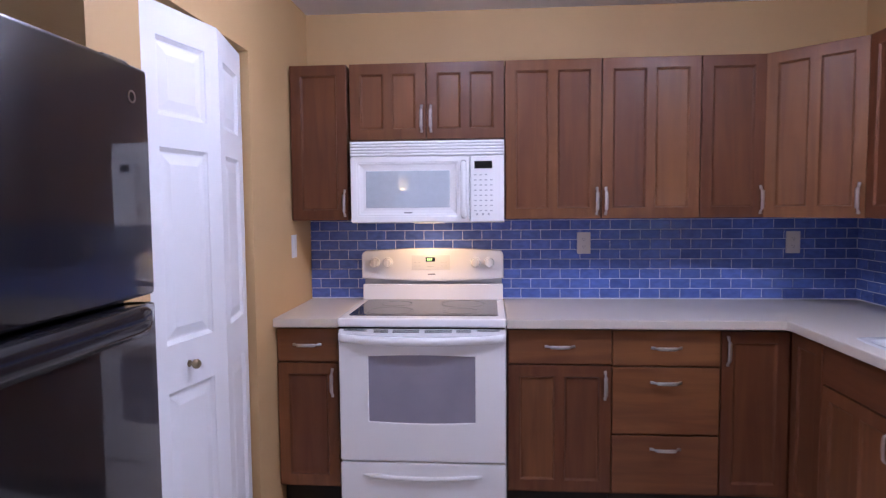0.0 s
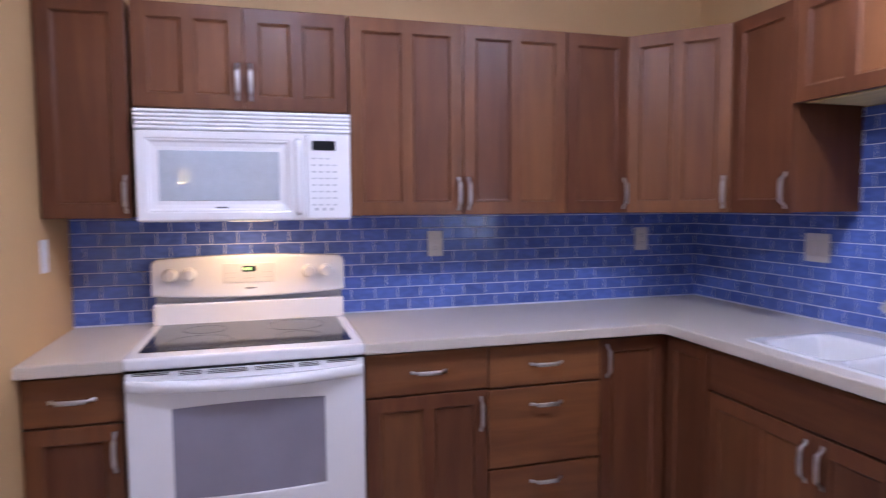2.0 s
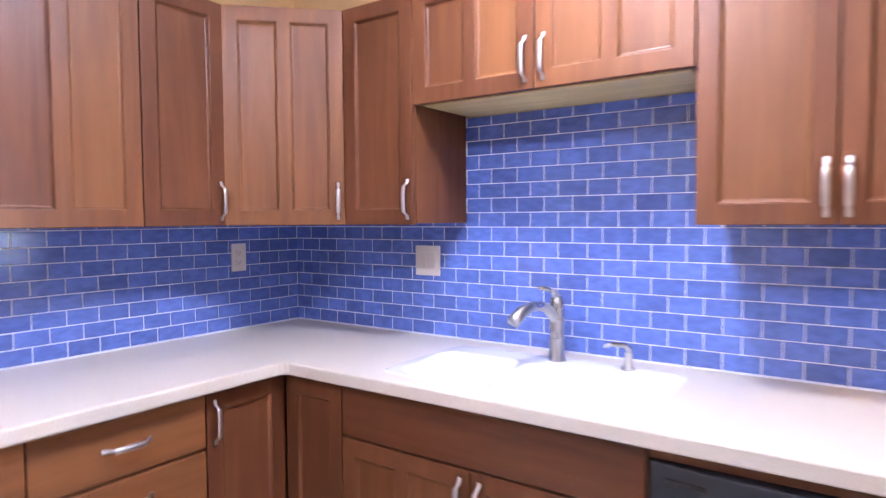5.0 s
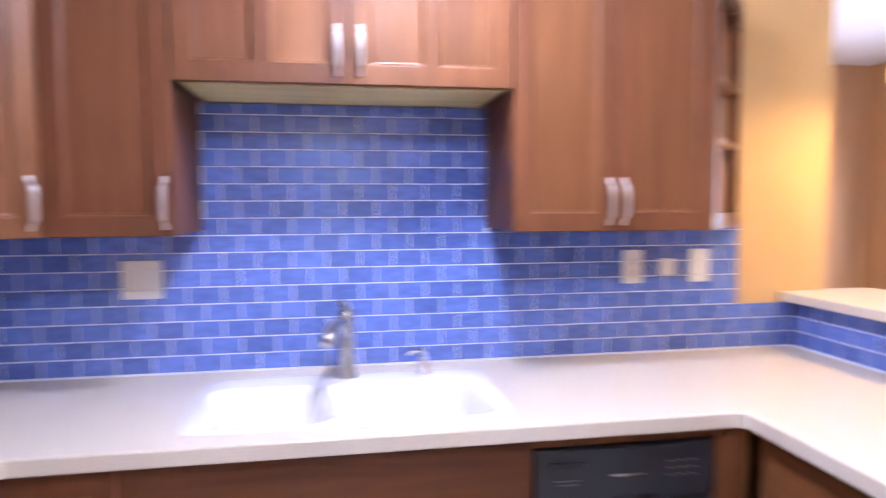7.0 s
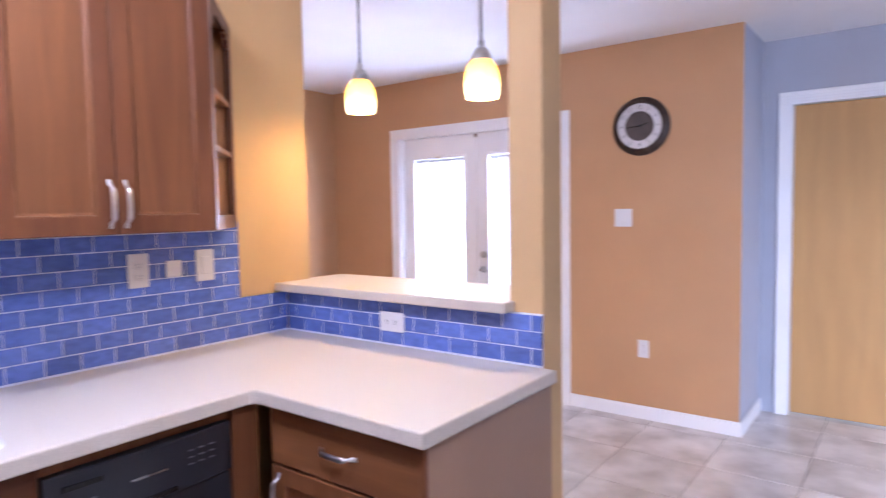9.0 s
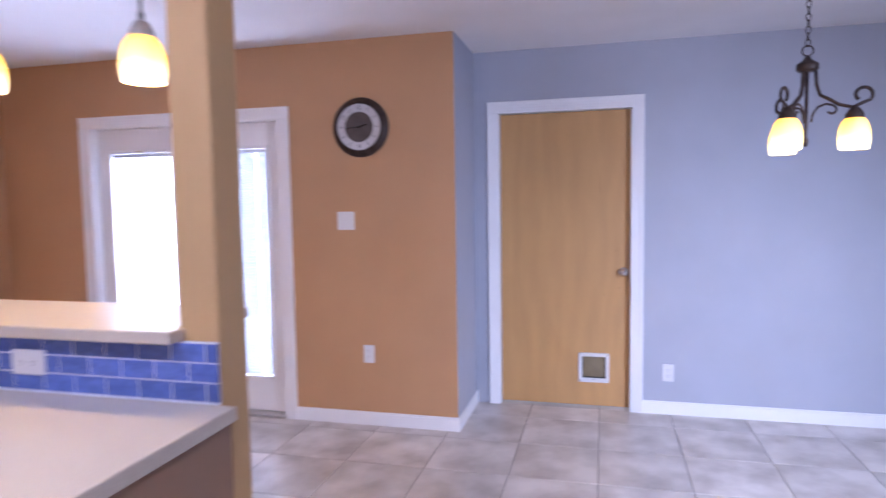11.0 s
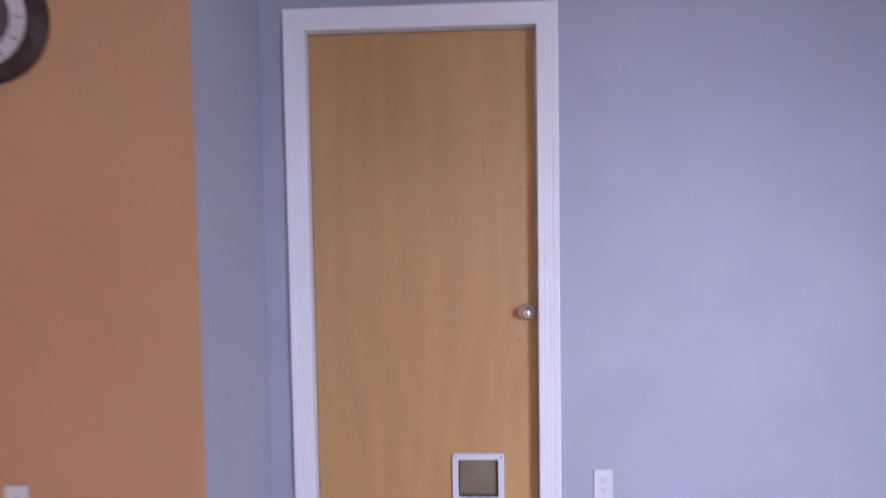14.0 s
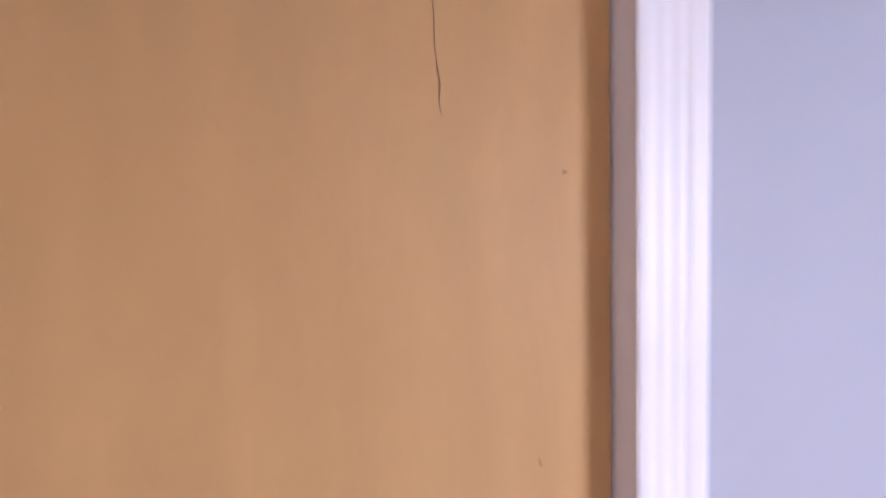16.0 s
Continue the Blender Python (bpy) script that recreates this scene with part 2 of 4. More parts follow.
def lathe(bm, profile, segs=24, m=None):
    """Turns (radius, height) pairs round the z axis."""
    m = m or Matrix()
    rings = []
    for r, z in profile:
        if r < 1e-6:
            rings.append([bm.verts.new(m @ Vector((0, 0, z)))])
        else:
            rings.append([bm.verts.new(m @ Vector((r * math.cos(a), r * math.sin(a), z))) for a in (2 * math.pi * i / segs for i in range(segs))])
    for a, b in zip(rings, rings[1:]):
        for i in range(segs):
            j = (i + 1) % segs
            q = [a[i % len(a)], a[j % len(a)], b[j % len(b)], b[i % len(b)]]
            q = list(dict.fromkeys(q))
            if len(q) > 2:
                bm.faces.new(q)
    return bm


def tube(bm, pts, radii, segs=10, flat=1.0):
    """Sweeps a round or flattened section along points."""
    pts = [Vector(p) for p in pts]
    if not hasattr(radii, "__len__"):
        radii = [radii] * len(pts)
    rings, up = [], None
    for i, p in enumerate(pts):
        d = (pts[min(i + 1, len(pts) - 1)] - pts[max(i - 1, 0)]).normalized()
        if up is None:
            up = d.orthogonal().normalized()
        up = (up - d * up.dot(d)).normalized()
        side = d.cross(up)
        rings.append([bm.verts.new(p + radii[i] * (math.cos(a) * side * flat + math.sin(a) * up)) for a in (2 * math.pi * k / segs for k in range(segs))])
    for a, b in zip(rings, rings[1:]):
        for k in range(segs):
            j = (k + 1) % segs
            bm.faces.new((a[k], a[j], b[j], b[k]))
    bm.faces.new(rings[0][::-1])
    bm.faces.new(rings[-1])
    return bm


def arc(cx, cz, r, a0, a1, n=14, y=0.0, r1=None):
    r1 = r if r1 is None else r1
    return [(cx + (r + (r1 - r) * i / n) * math.cos(radians(a0 + (a1 - a0) * i / n)), y, cz + (r + (r1 - r) * i / n) * math.sin(radians(a0 + (a1 - a0) * i / n))) for i in range(n + 1)]


def slab(outline, z0, z1, holes=(), r=0.0, seg=2):
    """A flat plate from a closed outline, with holes through it and eased upper and lower edges."""
    bm = bmesh.new()
    loops = []
    for loop in (outline, *holes):
        vs = [bm.verts.new((x, y, z1)) for x, y in loop]
        loops.append([bm.edges.new((vs[i], vs[(i + 1) % len(vs)])) for i in range(len(vs))])
    if holes:
        bmesh.ops.triangle_fill(bm, use_beauty=True, use_dissolve=False, edges=[e for q in loops for e in q], normal=(0, 0, 1))
    else:
        bm.faces.new([e.verts[0] for e in loops[0]])
    faces = list(bm.faces)
    got = bmesh.ops.extrude_face_region(bm, geom=faces)
    for v in got["geom"]:
        if isinstance(v, bmesh.types.BMVert):
            v.co.z = z0
    bmesh.ops.recalc_face_normals(bm, faces=bm.faces)
    if r:
        rim = [e for e in bm.edges if len(e.link_faces) == 2 and e.calc_face_angle(0) > 0.6 and abs(e.verts[0].co.z - e.verts[1].co.z) < 1e-5]
        bmesh.ops.bevel(bm, geom=rim, offset=r, segments=seg, affect="EDGES", profile=0.5)
    return bm


def round_rect(x0, x1, y0, y1, r, n=6):
    pts = []
    for cx, cy, a in ((x1 - r, y1 - r, 0), (x0 + r, y1 - r, 90), (x0 + r, y0 + r, 180), (x1 - r, y0 + r, 270)):
        pts += [(cx + r * math.cos(radians(a + 90 * i / n)), cy + r * math.sin(radians(a + 90 * i / n))) for i in range(n + 1)]
    return pts


def facing(x, y, z, side):
    """The pose of a thing whose front looks along its own -y, on a wall that looks to that side of the plan."""
    return pose(x, y, z, 0, 0, {"s": 0, "w": -90, "n": 180, "e": 90}[side])


# ---- the shell ----
def structure(name, bm, material, label, category="wall"):
    return single(name, bm, material, label, category, kind="structure")


NW = -2.917
b = boxed(-3.72, 0.12, 0, 0.12, 0, CEIL_Z)
structure("wall_north", b, TAN, "tan painted kitchen wall behind the range")
structure("wall_east", boxed(0, 0.12, -3.115, 0, 0, CEIL_Z), TAN, "tan painted kitchen wall behind the sink")
b = boxed(NW - 0.12, NW, -0.845, 0, 0, CEIL_Z)
box(b, NW - 0.12, NW, -1.66, -0.845, 2.065, CEIL_Z)
box(b, -3.6, NW, -1.905, -1.66, 0, CEIL_Z)
structure("wall_west", b, TAN, "tan painted wall round the pantry opening")
structure("wall_alcove", boxed(-3.72, -3.6, -2.95, 0, 0, CEIL_Z), TAN, "tan painted wall behind the refrigerator")
b = boxed(-5.07, -4.6, -2.95, -2.83, 0, CEIL_Z)
box(b, -3.8, NW, -2.95, -2.83, 0, CEIL_Z)
box(b, -4.6, -3.8, -2.95, -2.83, 2.08, CEIL_Z)
box(b, -4.6, -3.8, -2.95, -2.83, 0, 0.4)
structure("wall_dining_north", b, GREY, "grey-blue painted wall with a window opening")
structure("wall_pony", boxed(-1.09, 0, -3.12, -2.992, 0, 1.076), TAN, "low tan wall under the raised bar")
structure("post", boxed(-1.21, -1.0905, -3.12, -2.992, 0, CEIL_Z, r=0.004), TAN, "tan painted square post at the bar's end", "post")
structure("wall_nook_north", boxed(0.12, 2.25, -2.6, -2.48, 0, CEIL_Z), BROWN, "brown painted wall of the breakfast nook")
structure("wall_nook_east", boxed(2.13, 2.25, -5.425, -2.6, 0, CEIL_Z), BROWN, "brown painted side wall of the nook")
YC = -5.305
b = boxed(-1.19, -0.125, YC - 0.12, YC, 0, CEIL_Z)
box(b, 1.355, 2.13, YC - 0.12, YC, 0, CEIL_Z)
box(b, -0.125, 1.355, YC - 0.12, YC, 2.0, CEIL_Z)
box(b, -1.308, -1.19, YC - 0.004, YC, 0, CEIL_Z)
structure("wall_clock", b, BROWN, "brown painted wall with clock and french doors")
YD = -5.905
structure("wall_return", boxed(-1.308, -1.19, YD - 0.12, YC - 0.004, 0, CEIL_Z), GREY, "grey-blue painted return wall")
b = boxed(-5.07, -2.377, YD - 0.12, YD, 0, CEIL_Z)
box(b, -1.473, -1.308, YD - 0.12, YD, 0, CEIL_Z)
box(b, -2.377, -1.473, YD - 0.12, YD, 2.05, CEIL_Z)
structure("wall_south", b, GREY, "grey-blue painted dining room wall")
structure("wall_dining_west", boxed(-5.07, -4.95, YD, -2.95, 0, CEIL_Z), GREY, "grey-blue painted dining room side wall")
structure("ceiling", boxed(-5.07, 2.25, -6.03, 0.12, CEIL_Z, CEIL_Z + 0.1), CEILING, "white textured ceiling", "ceiling")
floor = structure("floor", boxed(-5.07, 2.25, -6.03, 0.12, -0.1, -0.004), FLOORGROUT, "grey stone-look tiled floor with dark grout", "floor")
structure("ground", boxed(-40, 40, -60, 40, -0.3, -0.2), mat("grass_ground", (0.08, 0.11, 0.04), 0.9, scale=3, var=0.4), "plain lawn outside the doors", "ground")


def baseboard(label, x0, x1, y0, y1):
    b = boxed(x0, x1, y0, y1, 0, 0.075, r=0.001)
    box(b, x0 + 0.003 * (y1 - y0 > x1 - x0), x1 - 0.003 * (y1 - y0 > x1 - x0), y0 + 0.003 * (x1 - x0 > y1 - y0), y1 - 0.003 * (x1 - x0 > y1 - y0), 0.075, 0.088, r=0.003)
    structure("baseboard", b, WHITE, label, "baseboard")


baseboard("white baseboard under the clock wall", -1.322, -0.207, YC, YC + 0.014)
baseboard("white baseboard in the nook", 1.45, 2.13, YC, YC + 0.014)
baseboard("white baseboard on the grey return", -1.322, -1.308, YD, YC - 0.001)
baseboard("white baseboard beside the flush door", -4.95, -2.446, YD, YD + 0.014)
baseboard("white baseboard along the nook's side", 2.116, 2.13, YC + 0.015, -2.6)


# ---- handles, doors and cabinets ----
def pull_mesh():
    """A bow handle: round feet, a cranked strap and a wider grip."""
    bm = bmesh.new()
    path = [(-0.067, -0.0015), (-0.064, -0.0032), (-0.055, -0.0050), (-0.049, -0.013), (-0.044, -0.021), (-0.040, -0.0245), (-0.030, -0.026), (-0.014, -0.027)]
    path = path + [(0.0, -0.0275)] + [(-x, y) for x, y in reversed(path)]
    n = len(path)
    rings = []
    for i, (x, y) in enumerate(path):
        u = abs(i / (n - 1) - 0.5) * 2
        wide = 0.0082 if u < 0.50 else (0.0050 if u < 0.72 else 0.0066)
        thick = 0.0042 if u < 0.55 else 0.003
        x0, y0 = path[max(i - 1, 0)]
        x1, y1 = path[min(i + 1, n - 1)]
        d = Vector((x1 - x0, y1 - y0)).normalized()
        nx, ny = -d.y, d.x
        rings.append([bm.verts.new((x + nx * thick * math.sin(a), y + ny * thick * math.sin(a), wide * math.cos(a))) for a in (2 * math.pi * k / 10 for k in range(10))])
    for a, c in zip(rings, rings[1:]):
        for k in range(10):
            bm.faces.new((a[k], a[(k + 1) % 10], c[(k + 1) % 10], c[k]))
    bm.faces.new(rings[0])
    bm.faces.new(rings[-1])
    me = mesh_of("handle", bm, PEWTER)
    me.shade_smooth()
    return me


PULL = pull_mesh()


def upright(bm, y1=0.0):
    """Stands a plate made in x and y up into x and z; its upper side becomes the front at y = 0."""
    bmesh.ops.transform(bm, matrix=pose(0, y1, 0, 90), verts=bm.verts)
    return bm


def sunk_panel(x0, x1, z0, z1, lip, deep, back, k=0.009):
    """A panel with a sloped border: the rim lies at y = lip, the field at y = deep."""
    bm = bmesh.new()

    def ring(d, y):
        return [bm.verts.new(c) for c in ((x0 + d, y, z0 + d), (x1 - d, y, z0 + d), (x1 - d, y, z1 - d), (x0 + d, y, z1 - d))]

    d = deep - lip
    rings = [ring(0, back), ring(0, lip), ring(k * 0.15, lip), ring(k * 0.32, lip + d * 0.52), ring(k * 0.66, lip + d * 0.86), ring(k, deep)]
    for a, c in zip(rings, rings[1:]):
        for i in range(4):
            bm.faces.new((a[i], a[(i + 1) % 4], c[(i + 1) % 4], c[i]))
    bm.faces.new(rings[0])
    bm.faces.new(rings[-1])
    return bm


def rect(x0, x1, z0, z1):
    return [(x0, z0), (x1, z0), (x1, z1), (x0, z1)]


def shaker(parent, x0, x1, z0, z1, panels=1, handle=None):
    """A framed cabinet door with recessed panels; its face lies at y = 0."""
    s, t = 0.052, 0.02
    inner = [(x0 + s, x1 - s)]
    if panels == 2:
        mid, w = (x0 + x1) / 2, 0.046
        inner = [(x0 + s, mid - w / 2), (mid + w / 2, x1 - s)]
    bm = slab(rect(x0, x1, z0, z1), -t, 0, [rect(a, c, z0 + s, z1 - s)[::-1] for a, c in inner], r=0.0025)
    door = part("door", upright(bm), CHERRY, parent)
    for a, c in inner:
        part("panel", sunk_panel(a, c, z0 + s, z1 - s, 0.0016, 0.0105, t - 0.003, k=0.011), CHERRY, door)
    if handle:
        hx, hz, stands = handle
        part("handle", PULL, None, door, "pewter bow handle", pose(hx, 0, hz, 0, 90 if stands else 0, 0))
    return door


def drawer(parent, x0, x1, z0, z1, handle=True, name="drawer_front"):
    d = part(name, boxed(x0, x1, 0, 0.02, z0, z1, r=0.004, seg=2), CHERRY_H, parent)
    if handle:
        part("handle", PULL, None, d, "pewter bow handle", pose((x0 + x1) / 2, 0, (z0 + z1) / 2 + (0.003 if z1 - z0 < 0.2 else (z1 - z0) * 0.28)))
    return d


G = 0.002
UP0, UP1 = 1.350, 2.115


def upper(label, w, m, doors, z0=UP0, z1=UP1, depth=0.33, bottom=None):
    c = thing("wall_cabinet", m, label, "cabinet", "kitchen wall cabinets")
    part("body", boxed(0.0008, w - 0.0008, 0.0205, depth, z0 + 0.004, z1 - 0.004), CHERRY, c)
    for x0, x1, panels, handle in doors:
        shaker(c, x0 + G, x1 - G, z0, z1, panels, handle)
    if bottom:
        part("underside", boxed(0.02, w - 0.02, 0.04, depth - 0.004, z0 - 0.001, z0 + 0.0035), bottom, c, "pale unfinished underside")
    return c


HB = UP0 + 0.085
upper("narrow cherry wall cabinet beside the microwave", 0.288, pose(-2.912, -0.335, 0), [(0, 0.288, 1, (0.270, HB, True))])
upper("short cherry double cabinet above the microwave", 0.762, pose(-2.612, -0.335, 0), [(0, 0.381, 2, (0.358, 1.845, True)), (0.381, 0.762, 2, (0.404, 1.845, True))], z0=1.745)
upper("wide cherry double wall cabinet with twin panels", 0.926, pose(-1.848, -0.335, 0), [(0, 0.463, 2, (0.442, HB, True)), (0.463, 0.926, 2, (0.484, HB, True))])
upper("narrow cherry wall cabinet near the corner", 0.300, pose(-0.922, -0.335, 0), [(0, 0.300, 1, (0.279, HB, True))])
# the diagonal corner unit
c = thing("corner_cabinet", Matrix(), "cherry corner wall cabinet with an angled door", "cabinet", "kitchen wall cabinets")
cz = slab([(-0.622, -0.317), (-0.317, -0.622), (-0.004, -0.622), (-0.004, -0.004), (-0.622, -0.004)], UP0 + 0.004, UP1 - 0.004)
part("body", cz, CHERRY, c)
diag = 0.4313
dd = shaker(c, 0.008, diag - 0.008, UP0, UP1, 2, (diag - 0.031, HB, True))
dd.matrix_basis = pose(-0.6335, -0.3285, 0, 0, 0, -45)
upper("narrow cherry wall cabinet beside the sink bridge", 0.316, facing(-0.335, -0.624, 0, "w"), [(0.004, 0.316, 1, (0.295, HB, True))])
upper("short cherry bridge cabinet above the sink", 0.892, facing(-0.335, -0.941, 0, "w"), [(0, 0.446, 2, (0.416, 1.832, True)), (0.446, 0.892, 2, (0.476, 1.832, True))], z0=1.745, bottom=PALE_PLY)
upper("cherry double wall cabinet beside the open shelf", 0.610, facing(-0.335, -1.834, 0, "w"), [(0, 0.305, 1, (0.283, HB, True)), (0.305, 0.610, 1, (0.327, HB, True))])

# open end shelf, angled towards the wall
sh = thing("end_shelf", Matrix(), "open cherry end shelf with an arched top", "shelf")
for z0, z1, nm in ((UP0, UP0 + 0.02, "bottom"), (1.615, 1.633, "shelf"), (1.803, 1.821, "shelf"), (UP1 - 0.02, UP1, "top")):
    part(nm, slab([(-0.322, -2.448), (-0.004, -2.448), (-0.004, -2.742)] if nm == "shelf" else [(-0.333, -2.448), (-0.004, -2.448), (-0.004, -2.75)], z0, z1), CHERRY_IN, sh)
part("back_panel", boxed(-0.010, -0.004, -2.748, -2.45, UP0 + 0.02, UP1 - 0.02), CHERRY_IN, sh)
part("side_panel", boxed(-0.330, -0.010, -2.452, -2.446, UP0 + 0.02, UP1 - 0.02), CHERRY_IN, sh)
ang = math.degrees(math.atan2(-0.305, 0.331))
L = math.hypot(0.331, 0.305)
b = bmesh.new()
box(b, 0, 0.050, 0, 0.018, UP0, UP1, r=0.002)
box(b, L - 0.040, L, 0, 0.018, UP0, UP1, r=0.002)
box(b, 0.050, L - 0.040, 0.0005, 0.018, UP0, UP0 + 0.048, r=0.002)
n = 12
w0, w1 = 0.050, L - 0.040
for i in range(n):
    u0, u1 = i / n, (i + 1) / n
    um = (u0 + u1) / 2
    box(b, w0 + (w1 - w0) * u0, w0 + (w1 - w0) * u1, 0.0005, 0.018, UP1 - 0.045 - 0.075 * (2 * um - 1) ** 4, UP1)
part("face_frame", b, CHERRY, sh, "angled face frame with arched head", pose(-0.335, -2.447, 0, 0, 0, ang))

# base cabinets
B1 = 0.866


def base(label, w, m, fronts, depth=0.60, name="base_cabinet", top=0.866):
    c = thing(name, m, label, "cabinet", "kitchen base cabinets")
    part("body", boxed(0.0008, w - 0.0008, 0.0205, depth, 0.10, top), CHERRY, c)
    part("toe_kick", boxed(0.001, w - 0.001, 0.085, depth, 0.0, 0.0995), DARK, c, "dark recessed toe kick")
    for f in fronts:
        if f[0] == "door":
            shaker(c, f[1] + G, f[2] - G, f[3], f[4], f[5], f[6])
        else:
            drawer(c, f[1] + G, f[2] - G, f[3], f[4], f[0] == "drawer", "drawer_front" if f[0] == "drawer" else "false_front")
    return c


FY = -0.61
base("cherry base cabinet beside the pantry wall", 0.292, pose(NW + 0.003, FY, 0), [("drawer", 0, 0.292, 0.703, 0.858), ("door", 0, 0.292, 0.112, 0.696, 1, (0.262, 0.605, True))])
base("cherry base cabinet beside the range", 0.467, pose(-1.846, FY, 0), [("drawer", 0.004, 0.467, 0.703, 0.858), ("door", 0.004, 0.467, 0.112, 0.696, 2, (0.437, 0.607, True))])
base("cherry base cabinet with three drawers", 0.473, pose(-1.379, FY, 0), [("drawer", 0, 0.473, 0.698, 0.856), ("drawer", 0, 0.473, 0.386, 0.691), ("drawer", 0, 0.473, 0.112, 0.379)])
cc = thing("corner_base_cabinet", Matrix(), "cherry corner base cabinet with hinged double door", "cabinet", "kitchen base cabinets")
part("body", slab([(-0.906, -0.589), (-0.589, -0.589), (-0.589, -0.868), (-0.01, -0.868), (-0.01, -0.01), (-0.906, -0.01)], 0.10, B1), CHERRY, cc)
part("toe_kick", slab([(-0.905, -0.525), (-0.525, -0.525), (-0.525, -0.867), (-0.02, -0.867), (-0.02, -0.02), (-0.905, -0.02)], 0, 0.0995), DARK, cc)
d1 = shaker(cc, 0.002, 0.292, 0.112, 0.856, 1, (0.028, 0.768, True))
d1.matrix_basis = pose(-0.906, FY, 0)
d2 = shaker(cc, 0.004, 0.254, 0.112, 0.856, 1, None)
d2.matrix_basis = facing(FY, -0.612, 0, "w")
base("cherry sink base cabinet with a false front", 0.939, facing(FY, -0.868, 0, "w"), [("false", 0, 0.939, 0.703, 0.858), ("door", 0, 0.4695, 0.112, 0.696, 2, (0.439, 0.607, True)), ("door", 0.4695, 0.939, 0.112, 0.696, 2, (0.5, 0.607, True))], top=0.69)
single("filler_panel", boxed(-0.610, -0.05, -2.372, -2.288, 0.0, B1), CHERRY, "cherry filler strip beside the dishwasher", "filler panel")
pc = base("cherry peninsula cabinet with drawer and door", 0.565, facing(-0.655, -2.374, 0, "n"), [("drawer", 0.012, 0.563, 0.697, 0.856), ("door", 0.012, 0.563, 0.112, 0.690, 2, (0.045, 0.605, True))])
part("end_panel", boxed(0.567, 0.582, 0.0, 0.614, 0, B1, r=0.001), TANPANEL, pc, "brown painted end panel")
part("edge_strip", boxed(0.566, 0.584, -0.012, -0.001, 0, B1, r=0.001), CHERRY, pc)

# worktops
T0, T1 = 0.868, 0.909
SINK = round_rect(-0.565, -0.105, -1.775, -0.98, 0.08)
ct = slab([(0 - 0.001, -0.001), (-1.847, -0.001), (-1.847, -0.645), (-0.665, -0.645), (-0.650, -0.652), (-0.642, -0.668), (-0.642, -2.325), (-0.649, -2.337), (-0.660, -2.342), (-1.243, -2.338), (-1.250, -2.340), (-1.253, -2.347), (-1.253, -2.991), (-0.001, -2.991)],
          T0, T1, [SINK[::-1]], r=0.005)
single("worktop", ct, COUNTER, "beige speckled solid-surface worktop with a peninsula", "worktop")
single("worktop", slab([(NW + 0.001, -0.001), (NW + 0.001, -0.645), (-2.614, -0.645), (-2.614, -0.001)], T0, T1, r=0.005), COUNTER, "short beige solid-surface worktop beside the range", "worktop")
bar = [(-0.001, -2.925), (-1.108, -2.925), (-1.108, -2.9895), (-1.088, -2.9895), (-1.088, -3.33), (-0.03, -3.33), (0.0, -3.325), (0.02, -3.305), (0.025, -3.27), (0.025, -3.118), (-0.001, -3.118)]
single("bar_top", slab(bar, 1.0775, 1.112, r=0.005), COUNTER, "beige raised solid-surface bar top", "worktop")


# ---- kitchen: range, microwave, dishwasher, refrigerator ----
def bars(parent, name, spots, y, material, label=""):
    """Small flat marks on a front: (x0, x1, z0, z1)."""
    bm = bmesh.new()
    for x0, x1, z0, z1 in spots:
        box(bm, x0, x1, y - 0.0012, y + 0.001, z0, z1)
    return tagged(part(name, bm, material, parent, label), kind="stuff")


